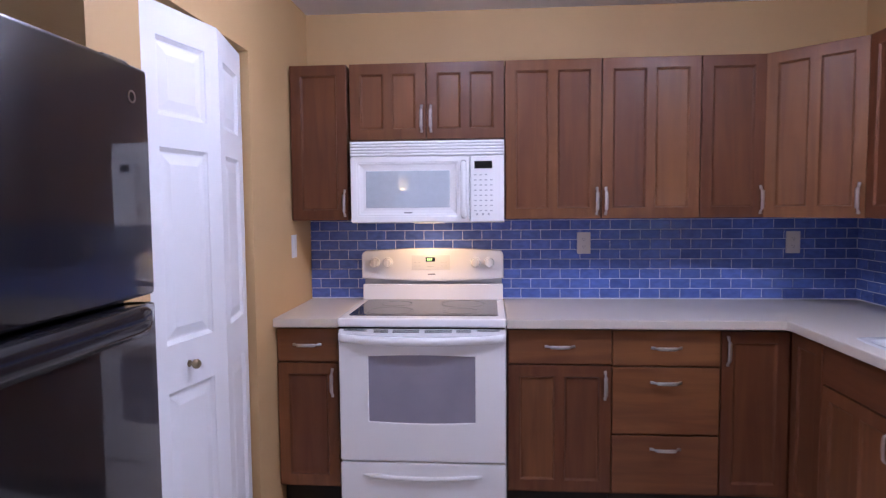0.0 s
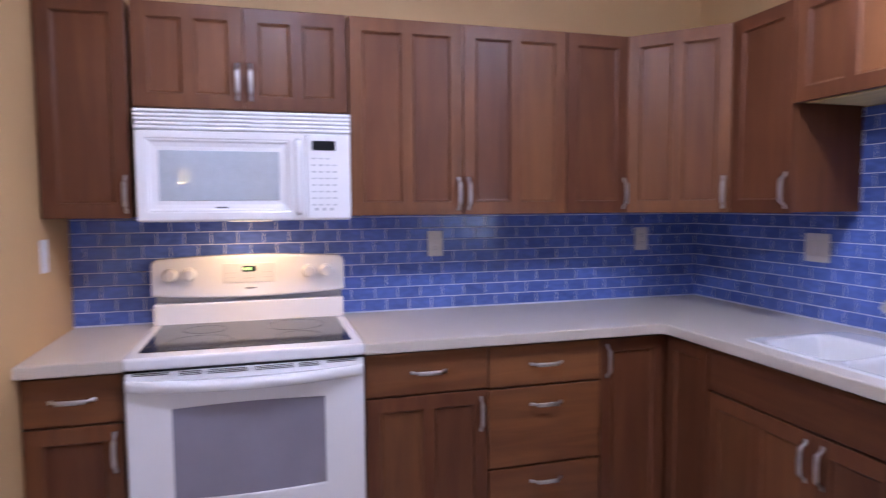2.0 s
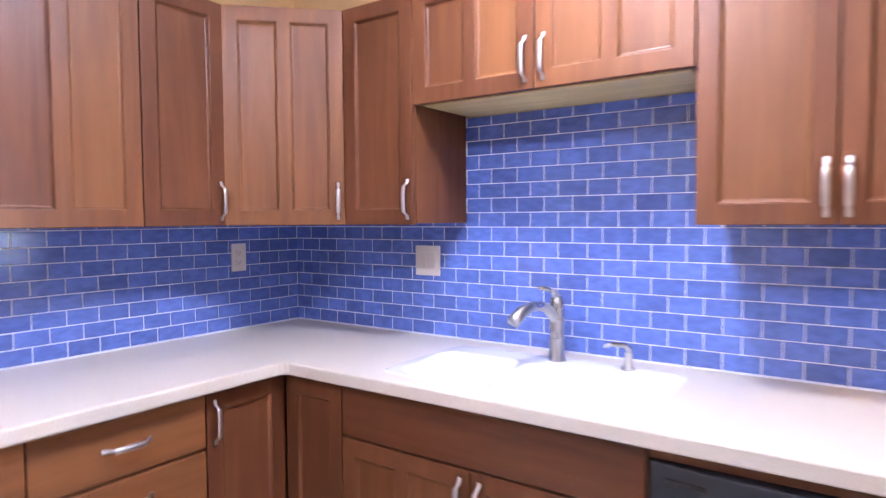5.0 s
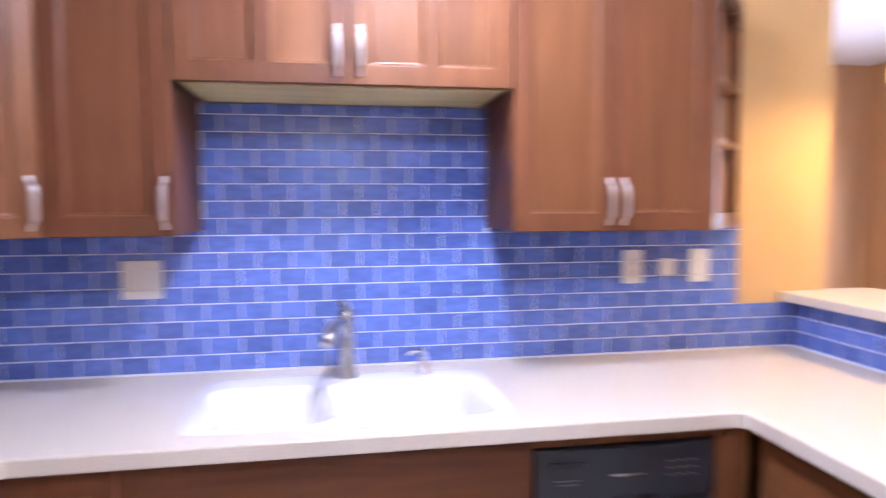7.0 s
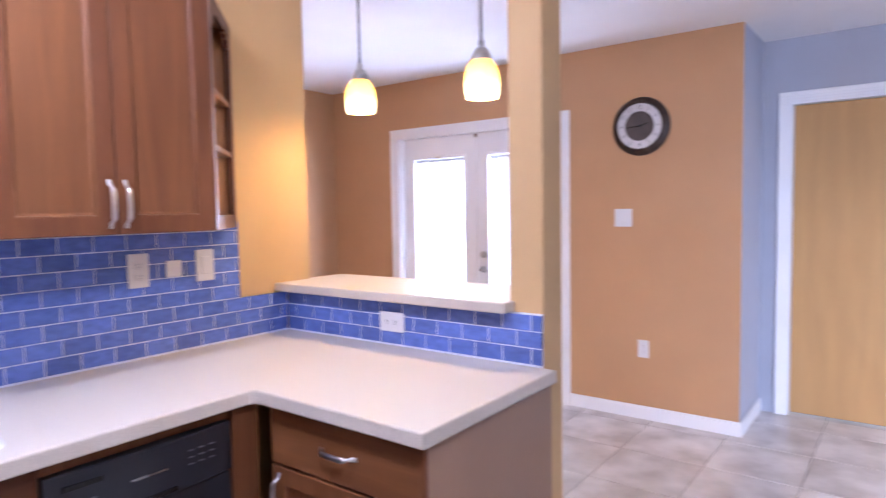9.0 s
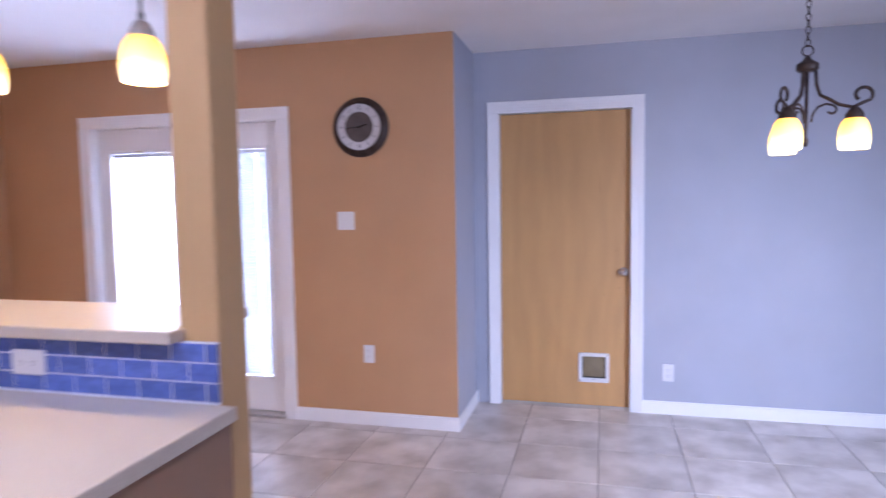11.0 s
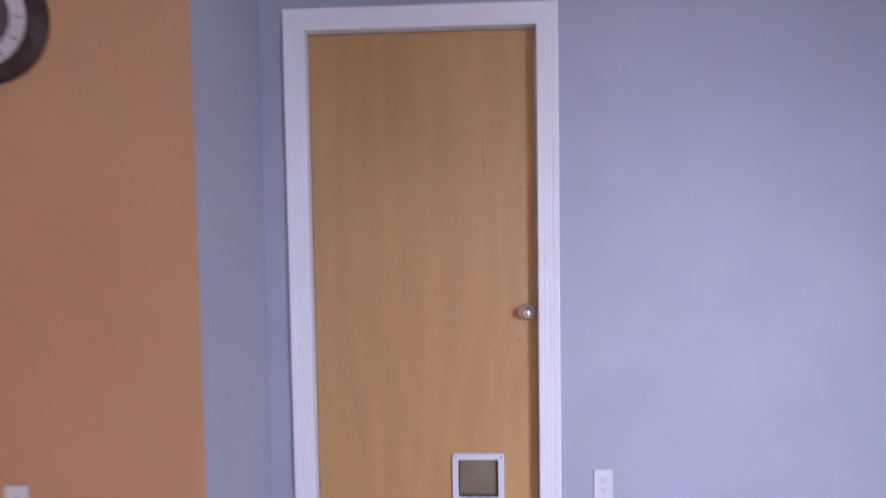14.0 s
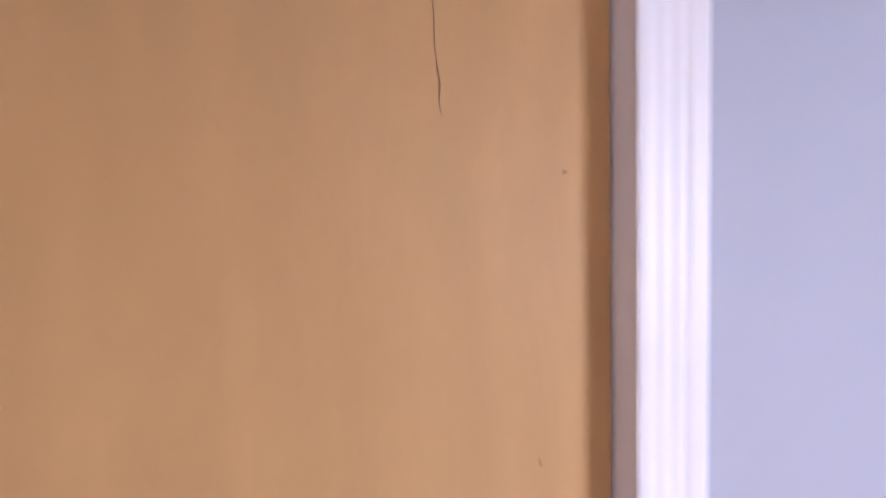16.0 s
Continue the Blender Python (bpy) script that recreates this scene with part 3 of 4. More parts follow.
def range_cooker():
    w = 0.761
    r = thing("range", pose(-2.6115, -0.665, -0.010), "white freestanding electric range with black glass top", "range")
    part("body", boxed(0, w, 0.045, 0.645, 0.03, 0.885, r=0.003), ENAMEL, r)
    top = slab(round_rect(-0.002, w + 0.002, -0.004, 0.60, 0.02), 0.886, 0.926, r=0.010, seg=3)
    top = part("cooktop", top, ENAMEL, r, smooth=False)
    glass = part("glass", slab(round_rect(0.036, w - 0.036, 0.070, 0.560, 0.012), 0.9265, 0.9285, r=0.0008, seg=1), BLACKGLASS, top, "black ceramic glass")
    for x, y, rad in ((0.21, 0.20, 0.11), (0.55, 0.20, 0.085), (0.21, 0.42, 0.08), (0.55, 0.42, 0.11)):
        ring = bmesh.new()
        lathe(ring, [(rad - 0.003, 0.0), (rad - 0.003, 0.0006), (rad, 0.0006), (rad, 0.0)], 40, pose(x, y, 0.9286))
        part("burner_ring", ring, DIMPRINT, top)
    # oven door: arched window, bowed vent strip, full-width bowed handle
    arch = [(0.14 + (w - 0.28) * i / 12, 0.455 - 0.008 * math.sin(math.pi * i / 12)) for i in range(13)] + [(w - 0.14 - (w - 0.28) * i / 12, 0.752 + 0.006 * math.sin(math.pi * i / 12)) for i in range(13)]
    door = upright(slab(round_rect(0.004, w - 0.004, 0.268, 0.878, 0.012), -0.04, 0, [arch[::-1]], r=0.006, seg=2))
    door = part("oven_door", door, ENAMEL, r)
    part("window", boxed(0.138, w - 0.138, 0.004, 0.03, 0.440, 0.768, r=0.001), OVENGLASS, door, "tinted oven window, lightened for the room's reflection")

    def bow(x):
        return math.sin(math.pi * min(1.0, max(0.0, x / w))) ** 0.7

    hb = bmesh.new()
    rows = []
    for i in range(33):
        x = 0.006 + (w - 0.012) * i / 32
        out = 0.006 + 0.046 * bow(x)
        zc = 0.852 - 0.014 * bow(x)
        prof = [(0.004, zc + 0.006), (-out * 0.55, zc + 0.008), (-out * 0.9, zc + 0.004), (-out, zc - 0.006), (-out * 0.96, zc - 0.020), (-out * 0.7, zc - 0.030), (-out * 0.4, zc - 0.032), (0.004, zc - 0.026)]
        rows.append([hb.verts.new((x, y, z)) for y, z in prof])
    for a, c in zip(rows, rows[1:]):
        for k in range(8):
            hb.faces.new((a[k], a[(k + 1) % 8], c[(k + 1) % 8], c[k]))
    hb.faces.new(rows[0])
    hb.faces.new(rows[-1])
    part("handle", hb, ENAMEL, door, "white full-width bowed oven handle", smooth=True)
    for g0, g1, n in ((0.03, 0.135, 2), (0.165, 0.232, 3), (0.252, 0.372, 3), (0.398, 0.520, 3), (0.540, 0.605, 3), (0.632, 0.732, 2)):
        vent = bmesh.new()
        for q in range(n):
            for i in range(6):
                x0, x1 = g0 + (g1 - g0) * i / 6, g0 + (g1 - g0) * (i + 1) / 6
                z = 0.8745 - 0.0052 * q - 0.003 * (bow((x0 + x1) / 2) - 0.6)
                box(vent, x0, x1, -0.0012, 0.001, z - 0.0010, z + 0.0010)
        tagged(part("vent_slots", vent, BLACKPRINT, door, "thin dark vent slots"), kind="stuff")
    # Black box fills the open slit over the door, shade put in as colour.
    part("door_gap", boxed(0.006, w - 0.006, 0.002, 0.044, 0.8785, 0.8858), BLACKPRINT, r)
    # storage drawer with a moulded pull
    dr = part("drawer", upright(slab(round_rect(0.004, w - 0.004, 0.085, 0.261, 0.010), -0.04, 0, r=0.006)), ENAMEL, r)
    lip = bmesh.new()
    tube(lip, [(0.11 + (w - 0.22) * i / 14, -0.002 - 0.008 * math.sin(math.pi * i / 14) ** 0.5, 0.205 - 0.012 * math.sin(math.pi * i / 14)) for i in range(15)], [0.004] + [0.011] * 13 + [0.004], 10)
    part("pull_lip", lip, ENAMEL, dr, smooth=True)
    part("kick", boxed(0.02, w - 0.02, 0.06, 0.6, 0.010, 0.082), DARK, r)
    # backguard: a riser and a bowed console above it
    part("riser", boxed(0.004, w - 0.004, 0.568, 0.642, 0.926, 1.010, r=0.004), ENAMEL, r)
    # Set-back box coloured grey for the shadow band below the console.
    part("recess", boxed(0.010, w - 0.010, 0.602, 0.642, 1.0105, 1.06), GREYPLASTIC, r, "groove under the console, its shadow put in as grey")
    outline = [(0.0, 1.045)] + [(w * i / 16, 1.042 - 0.016 * math.sin(math.pi * i / 16)) for i in range(1, 16)] + [(w, 1.045), (w, 1.165), (w - 0.006, 1.180), (w - 0.02, 1.189)]
    outline += [(w - 0.02 - (w - 0.04) * i / 12, 1.189 + 0.013 * math.sin(math.pi * i / 12)) for i in range(1, 12)] + [(0.02, 1.189), (0.006, 1.180), (0.0, 1.165)]
    con = upright(slab(outline, -0.085, 0, r=0.010, seg=3), 0.558)
    con = part("console", con, ENAMEL, r)
    for x in (0.072, 0.142, 0.612, 0.684):
        k = bmesh.new()
        lathe(k, [(0, 0.030), (0.019, 0.030), (0.0235, 0.024), (0.026, 0.004), (0.029, 0.0), (0, 0.0)], 24, pose(x, 0.5578, 1.128, 90))
        box(k, x - 0.004, x + 0.004, 0.524, 0.529, 1.105, 1.151, r=0.0015)
        part("knob", k, ENAMEL, con, "white control knob", smooth=False)
    part("display_panel", boxed(0.272, 0.478, 0.5562, 0.559, 1.088, 1.168, r=0.001), PLASTIC, con)
    part("display", boxed(0.347, 0.397, 0.5545, 0.557, 1.133, 1.156), BLACKPRINT, con, "black clock display")
    spots = [(0.355 + i * 0.010, 0.361 + i * 0.010, 1.139, 1.150) for i in range(3)]
    bars(con, "digits", spots, 0.5540, DIGITS)
    bars(con, "key_marks", [(0.285 + c * 0.022 + (0.10 if c > 1 else 0), 0.297 + c * 0.022 + (0.10 if c > 1 else 0), 1.108 + q * 0.02, 1.1105 + q * 0.02) for c in range(4) for q in range(2)] + [(0.352, 0.392, 1.105, 1.108)], 0.5560, GREYPLASTIC)
    bars(con, "maker_mark", [(0.358, 0.398, 1.062, 1.068)], 0.5575, MARK)


range_cooker()


def microwave():
    w, z0, z1 = 0.748, 1.336, 1.733
    m = thing("microwave", pose(-2.600, -0.40, 0), "white over-the-range microwave oven", "microwave")
    part("body", boxed(0, w, 0.03, 0.396, z0, z1, r=0.003), ENAMEL, m)
    part("grille_back", boxed(0.002, w - 0.002, 0.012, 0.03, z1 - 0.072, z1), GREYPLASTIC, m)
    for i in range(5):
        z = z1 - 0.009 - i * 0.0145
        s = bmesh.new()
        box(s, 0.0, w, 0.0, 0.016, z - 0.0055, z + 0.0055, r=0.0035, seg=2)
        bmesh.ops.rotate(s, cent=(0, 0.008, z), matrix=Matrix.Rotation(radians(-18), 3, "X"), verts=s.verts)
        part("grille_slat", s, ENAMEL, m)
    dz0, dz1, dx1 = z0 + 0.004, z1 - 0.076, 0.580
    door = upright(slab(round_rect(0.002, dx1, dz0, dz1, 0.008), -0.028, 0, [round_rect(0.035, 0.525, z0 + 0.035, dz1 - 0.028, 0.008)[::-1]], r=0.004))
    door = part("door", door, ENAMEL, m)
    bz = sunk_panel(0.034, 0.526, z0 + 0.034, dz1 - 0.027, 0.004, 0.018, 0.026, k=0.042)
    part("window_bezel", bz, ENAMEL, door)
    part("window", boxed(0.075, 0.485, 0.0145, 0.0178, z0 + 0.075, dz1 - 0.068, r=0.001), MWGLASS, door, "pale screened window")
    h = bmesh.new()
    tube(h, [(0.553, -0.002, z0 + 0.03)] + [(0.553, -0.030, z0 + 0.04 + (dz1 - z0 - 0.08) * i / 10) for i in range(11)] + [(0.553, -0.002, dz1 - 0.03)], [0.012] + [0.014] * 11 + [0.012], 12)
    part("handle", h, ENAMEL, door, "white upright door handle", smooth=True)
    panel = part("control_panel", boxed(dx1 + 0.003, w - 0.002, 0.0, 0.03, dz0, dz1, r=0.006, seg=2), ENAMEL, m)
    part("display", boxed(0.605, 0.690, -0.002, 0.002, dz1 - 0.062, dz1 - 0.026), BLACKPRINT, panel, "black display")
    keys = [(0.603 + c * 0.0255, 0.615 + c * 0.0255, z0 + 0.055 + q * 0.0245, z0 + 0.0605 + q * 0.0245) for c in range(4) for q in range(8) if not (c == 3 and q == 7)]
    bars(panel, "keys", keys, 0.0, GREYPLASTIC, "grey printed keypad marks")
    bars(panel, "round_keys", [(0.612, 0.622, z0 + 0.036, z0 + 0.046), (0.640, 0.650, z0 + 0.036, z0 + 0.046), (0.668, 0.678, z0 + 0.036, z0 + 0.046)], 0.0, GREYPLASTIC)
    bars(door, "maker_mark", [(0.262, 0.302, z0 + 0.046, z0 + 0.053)], 0.012, MARK)
    part("lamp_lens", boxed(0.30, 0.45, 0.10, 0.17, z0 - 0.003, z0 + 0.001), glow("warm_lens", (1.0, 0.75, 0.45), 3.0), m)
    part("filter", boxed(0.06, 0.26, 0.09, 0.33, z0 - 0.003, z0 + 0.001, r=0.001), GREYPLASTIC, m)


microwave()
lamp("cooktop_lamp", "AREA", pose(-2.225, -0.265, 1.331), 1.6, (1.0, 0.60, 0.30), 0.14, 0.06, "RECTANGLE")


def dishwasher():
    w = 0.468
    single("filler_panel", boxed(-0.600, -0.585, -2.2865, -1.8095, 0.836, B1), CHERRY, "cherry rail between worktop and dishwasher", "filler panel")
    d = thing("dishwasher", facing(-0.606, -1.814, 0, "w"), "narrow black dishwasher under the worktop", "dishwasher")
    part("body", boxed(0.002, w - 0.002, 0.03, 0.56, 0.06, 0.832), BLACKPLASTIC, d)
    part("door", boxed(0.0, w, 0.0, 0.03, 0.115, 0.690, r=0.004, seg=2), BLACKPLASTIC, d)
    plan = [(0.0, 0.028), (0.0, -0.004)] + [(w * i / 10, -0.006 - 0.014 * math.sin(math.pi * i / 10)) for i in range(1, 10)] + [(w, -0.004), (w, 0.028)]
    cp = part("control_panel", slab(plan[::-1], 0.695, 0.832, r=0.004), BLACKPLASTIC, d)
    part("vent_slot", boxed(0.035, 0.125, -0.016, -0.008, 0.791, 0.803), BLACKPRINT, cp)
    part("latch_recess", boxed(0.18, 0.30, -0.0215, -0.012, 0.701, 0.713), BLACKPRINT, cp)
    spots = [(0.045, 0.062, 0.757, 0.760), (0.070, 0.082, 0.757, 0.760), (0.092, 0.104, 0.757, 0.760), (0.05, 0.1, 0.748, 0.750)]
    bars(cp, "key_marks", spots, -0.0165, DIMPRINT)
    bars(cp, "maker_mark", [(0.185, 0.275, 0.763, 0.768)], -0.0205, STEEL)
    bars(cp, "button_marks", [(0.335 + c * 0.030, 0.350 + c * 0.030, 0.753 + q * 0.018, 0.756 + q * 0.018) for c in range(3) for q in range(3)], -0.0165, DIMPRINT)
    part("kick", boxed(0.004, w - 0.004, 0.05, 0.08, 0.0, 0.11), BLACKPLASTIC, d)


dishwasher()


def bowed(w, d0, bow, n=36):
    return [(w, d0), (w, 0.012)] + [(w - w * i / n, -bow * math.sin(math.pi * i / n) ** 0.8) for i in range(n + 1)] + [(0, 0.012), (0, d0)]


def refrigerator():
    w = 0.858
    f = thing("refrigerator", facing(-2.755, -2.785, 0, "e"), "glossy black top-freezer refrigerator in an alcove", "refrigerator")
    part("body", boxed(0.004, w - 0.004, 0.075, 0.80, 0.02, 1.735, r=0.004), BLACKPLASTIC, f)
    up = part("freezer_door", slab(bowed(w, 0.07, 0.014), 1.205, 1.750, r=0.008, seg=3), FRIDGE, f, "glossy black freezer door")
    lo = part("lower_door", slab(bowed(w, 0.07, 0.014), 0.07, 1.185, r=0.008, seg=3), FRIDGE, f, "glossy black lower door")
    h = bmesh.new()
    n = 24
    rows = []
    for i in range(n + 1):
        u = i / n
        swell = min(1.0, math.sin(math.pi * u) * 2.6) if 0 < i < n else 0.0
        x, out = 0.012 + (w - 0.024) * u, 0.006 + 0.052 * swell
        zc, hz = 1.160 + 0.010 * (1 - swell), 0.012 + 0.022 * swell
        rows.append([h.verts.new((x, y, z)) for y, z in ((0.004, zc + hz), (-out * 0.75, zc + hz), (-out, zc + hz * 0.5), (-out * 1.02, zc - hz * 0.3), (-out * 0.8, zc - hz), (0.004, zc - hz * 0.8))])
    for a, c in zip(rows, rows[1:]):
        for k in range(6):
            h.faces.new((a[k], a[(k + 1) % 6], c[(k + 1) % 6], c[k]))
    h.faces.new(rows[0])
    h.faces.new(rows[-1])
    part("handle", h, GLOSSBLACK, lo, "glossy black curved handle bar", smooth=True)
    badge = bmesh.new()
    lathe(badge, [(0.011, 0.0), (0.011, 0.0015), (0.015, 0.0015), (0.015, 0.0)], 24, pose(w - 0.075, -0.0072, 1.675, 90))
    part("badge", badge, STEEL, up, "small ring-shaped badge")
    part("hinge_cover", boxed(w - 0.12, w - 0.02, 0.03, 0.12, 1.751, 1.768, r=0.004), BLACKPLASTIC, f)


refrigerator()


# ---- pantry bifold door ----
def raised_panel(x0, x1, z0, z1):
    bm = bmesh.new()

    def ring(d, y):
        return [bm.verts.new(c) for c in ((x0 + d, y, z0 + d), (x1 - d, y, z0 + d), (x1 - d, y, z1 - d), (x0 + d, y, z1 - d))]

    rings = [ring(0, 0.024), ring(0, 0.003), ring(0.012, 0.012), ring(0.018, 0.012), ring(0.050, 0.004)]
    for a, c in zip(rings, rings[1:]):
        for i in range(4):
            bm.faces.new((a[i], a[(i + 1) % 4], c[(i + 1) % 4], c[i]))
    bm.faces.new(rings[0])
    bm.faces.new(rings[-1])
    return bm


bf = thing("bifold_door", Matrix(), "white six-panel bifold pantry door, slightly open", "door")
LW = 0.385
for x, y, turn, knob in ((-2.945, -1.624, 79.07, True), (-2.872, -1.246, 100.93, False)):
    zones = [(0.20, 0.83), (0.985, 1.605), (1.705, 1.945)]
    leaf = upright(slab(rect(0.001, LW - 0.001, 0.012, 2.045), -0.034, 0, [rect(0.075, LW - 0.075, a, c)[::-1] for a, c in zones], r=0.0015))
    leaf = part("leaf", leaf, WHITE, bf, "", pose(x, y, 0, 0, 0, turn))
    for a, c in zones:
        part("panel", raised_panel(0.075, LW - 0.075, a, c), WHITE, leaf)
    if knob:
        k = bmesh.new()
        lathe(k, [(0, 0.036), (0.012, 0.036), (0.0165, 0.028), (0.015, 0.020), (0.007, 0.012), (0.007, 0.004), (0.012, 0.0), (0, 0)], 20, pose(0.178, 0, 0.905, 90))
        part("knob", k, BRASS, leaf, "aged brass knob", smooth=True)

# ---- sink, faucet, soap pump ----
sk = thing("sink", pose(-0.335, -1.3775, T1), "white double-bowl sink set in the worktop", "sink")
bm = bmesh.new()
NX, NY, HX, HY = 56, 92, 0.238, 0.4055


def bowl(x, y, cx, cy, hx, hy, depth):
    r = 0.055
    qx, qy = abs(x - cx) - hx + r, abs(y - cy) - hy + r
    d = math.hypot(max(qx, 0), max(qy, 0)) + min(max(qx, qy), 0) - r
    u = min(1.0, max(0.0, -d / 0.045))
    return -depth * (u * u * (3 - 2 * u)) - 0.012 * min(1.0, max(0.0, -d / 0.15))


def sink_z(x, y):
    edge = min(HX - abs(x), HY - abs(y))
    rim = 0.0030 * min(1.0, edge / 0.006)
    wave = 0.03 * math.tanh((x + 0.02) / 0.07)
    return rim + min(bowl(x, y, -0.045, 0.215 + wave * 0.5, 0.165, 0.150, 0.15), bowl(x, y, -0.045, -0.155 + wave * 0.3, 0.165, 0.205, 0.19))




def sink_point(u, v):
    """A point of the basin from -1..1 across and along, with rounded outer corners."""
    pull = 1 - 0.062 * (u * v) ** 6
    return HX * u * pull, HY * v * pull, sink_z(HX * u, HY * v)


grid = [[bm.verts.new(sink_point(2 * i / NX - 1, 2 * j / NY - 1)) for j in range(NY + 1)] for i in range(NX + 1)]
for i in range(NX):
    for j in range(NY):
        bm.faces.new((grid[i][j], grid[i + 1][j], grid[i + 1][j + 1], grid[i][j + 1]))
part("basin", bm, SINKWHITE, sk, smooth=True)
for y, z in ((0.215, -0.155), (-0.155, -0.195)):
    dr = bmesh.new()
    lathe(dr, [(0, 0.0), (0.028, 0.0), (0.040, 0.003), (0.043, 0.001), (0.043, -0.004)], 24, pose(-0.045, y, z))
    part("drain", dr, STEEL, sk, "steel drain", smooth=True)

fa = thing("faucet", pose(-0.140, -1.372, T1 + 0.003), "brushed nickel pull-out kitchen faucet", "faucet")
b = lathe(bmesh.new(), [(0, 0), (0.030, 0), (0.031, 0.004), (0.026, 0.012), (0.0235, 0.05), (0.0225, 0.13), (0.024, 0.17), (0.023, 0.195), (0.014, 0.208), (0, 0.212)], 24)
part("body", b, STEEL, fa, smooth=True)
b = bmesh.new()
sp = [(0, 0, 0.12), (-0.021, 0.006, 0.148), (-0.047, 0.014, 0.172), (-0.079, 0.023, 0.184), (-0.116, 0.034, 0.184), (-0.153, 0.045, 0.172), (-0.181, 0.053, 0.152), (-0.192, 0.056, 0.140)]
tube(b, sp, [0.016, 0.016, 0.0155, 0.015, 0.016, 0.0185, 0.0205, 0.019], 14)
part("spout", b, STEEL, fa, smooth=True)
b = bmesh.new()
tube(b, [(0, 0, 0.20), (-0.013, 0.003, 0.220), (-0.044, 0.010, 0.234), (-0.092, 0.020, 0.240)], [0.014, 0.012, 0.008, 0.006], 12)
part("lever", b, STEEL, fa, smooth=True)
so = thing("soap_pump", pose(-0.140, -1.605, T1 + 0.003), "brushed nickel soap pump beside the faucet", "soap pump")
part("collar", lathe(bmesh.new(), [(0, 0), (0.022, 0), (0.022, 0.005), (0.013, 0.012), (0.011, 0.045), (0.008, 0.055), (0, 0.055)], 18), STEEL, so, smooth=True)
b = tube(bmesh.new(), [(0, 0, 0.05), (0, 0, 0.066), (-0.012, 0.010, 0.076), (-0.045, 0.038, 0.080), (-0.062, 0.052, 0.074)], [0.009, 0.010, 0.009, 0.007, 0.005], 10)
part("spout", b, STEEL, so, smooth=True)


# ---- outlets and switches ----
def plate(m, label, kind, material=PLASTIC):
    size = {"duplex": (0.072, 0.116), "rocker": (0.072, 0.116), "double": (0.117, 0.117), "small": (0.058, 0.058), "wide": (0.116, 0.072)}[kind]
    t = thing("outlet" if kind in ("duplex", "wide", "small") else "switch", m, label, "outlet" if kind in ("duplex", "wide", "small") else "switch")
    w, h = size
    p = part("cover_plate", upright(slab(round_rect(-w / 2, w / 2, -h / 2, h / 2, 0.004, 3), 0.0, 0.006, r=0.0022)), material, t)
    if kind == "duplex" or kind == "wide":
        for s in (-1, 1):
            cx, cz = (0, s * 0.0195) if kind == "duplex" else (s * 0.0195, 0)
            sock = part("socket", upright(slab(round_rect(cx - 0.0165, cx + 0.0165, cz - 0.014, cz + 0.014, 0.009, 4), 0.0055, 0.008, r=0.0008, seg=1)), material, t)
            bars(sock, "slots", [(cx - 0.0075, cx - 0.0055, cz - 0.001, cz + 0.007), (cx + 0.005, cx + 0.007, cz - 0.001, cz + 0.006), (cx - 0.002, cx + 0.002, cz - 0.009, cz - 0.005)], -0.0078, MARK)
    elif kind == "rocker":
        part("rocker", boxed(-0.0165, 0.0165, -0.009, -0.004, -0.033, 0.033, r=0.002), material, t)
    elif kind == "double":
        for s in (-0.023, 0.023):
            part("rocker", boxed(s - 0.0165, s + 0.0165, -0.009, -0.004, -0.033, 0.033, r=0.002), material, t)
    return t


TF = 0.0125
plate(pose(-1.420, -TF, 1.213), "almond duplex outlet on blue tiles", "duplex", ALMOND)
plate(pose(-0.339, -TF, 1.213), "almond duplex outlet near the tiled corner", "duplex", ALMOND)
plate(facing(-TF, -0.764, 1.206, "w"), "almond double switch on blue tiles beside the sink", "double", ALMOND)
plate(facing(-TF, -2.350, 1.214, "w"), "almond duplex outlet under the double cabinet", "duplex", ALMOND)
plate(facing(-TF, -2.478, 1.211, "w"), "small almond jack plate on blue tiles", "small", ALMOND)
plate(facing(-TF, -2.600, 1.214, "w"), "white rocker switch on blue tiles", "rocker")
plate(facing(-0.600, -2.992 + TF, 0.998, "n"), "white outlet laid sideways under the bar", "wide")
plate(facing(NW, -0.312, 1.220, "e"), "white rocker switch on the tan wall", "rocker")
plate(facing(-0.588, YC, 1.327, "n"), "white double switch below the clock", "double")
plate(facing(-0.724, YC, 0.467, "n"), "white duplex outlet low on the brown wall", "duplex")
plate(facing(-2.608, YD, 0.279, "n"), "white duplex outlet beside the flush door", "duplex")


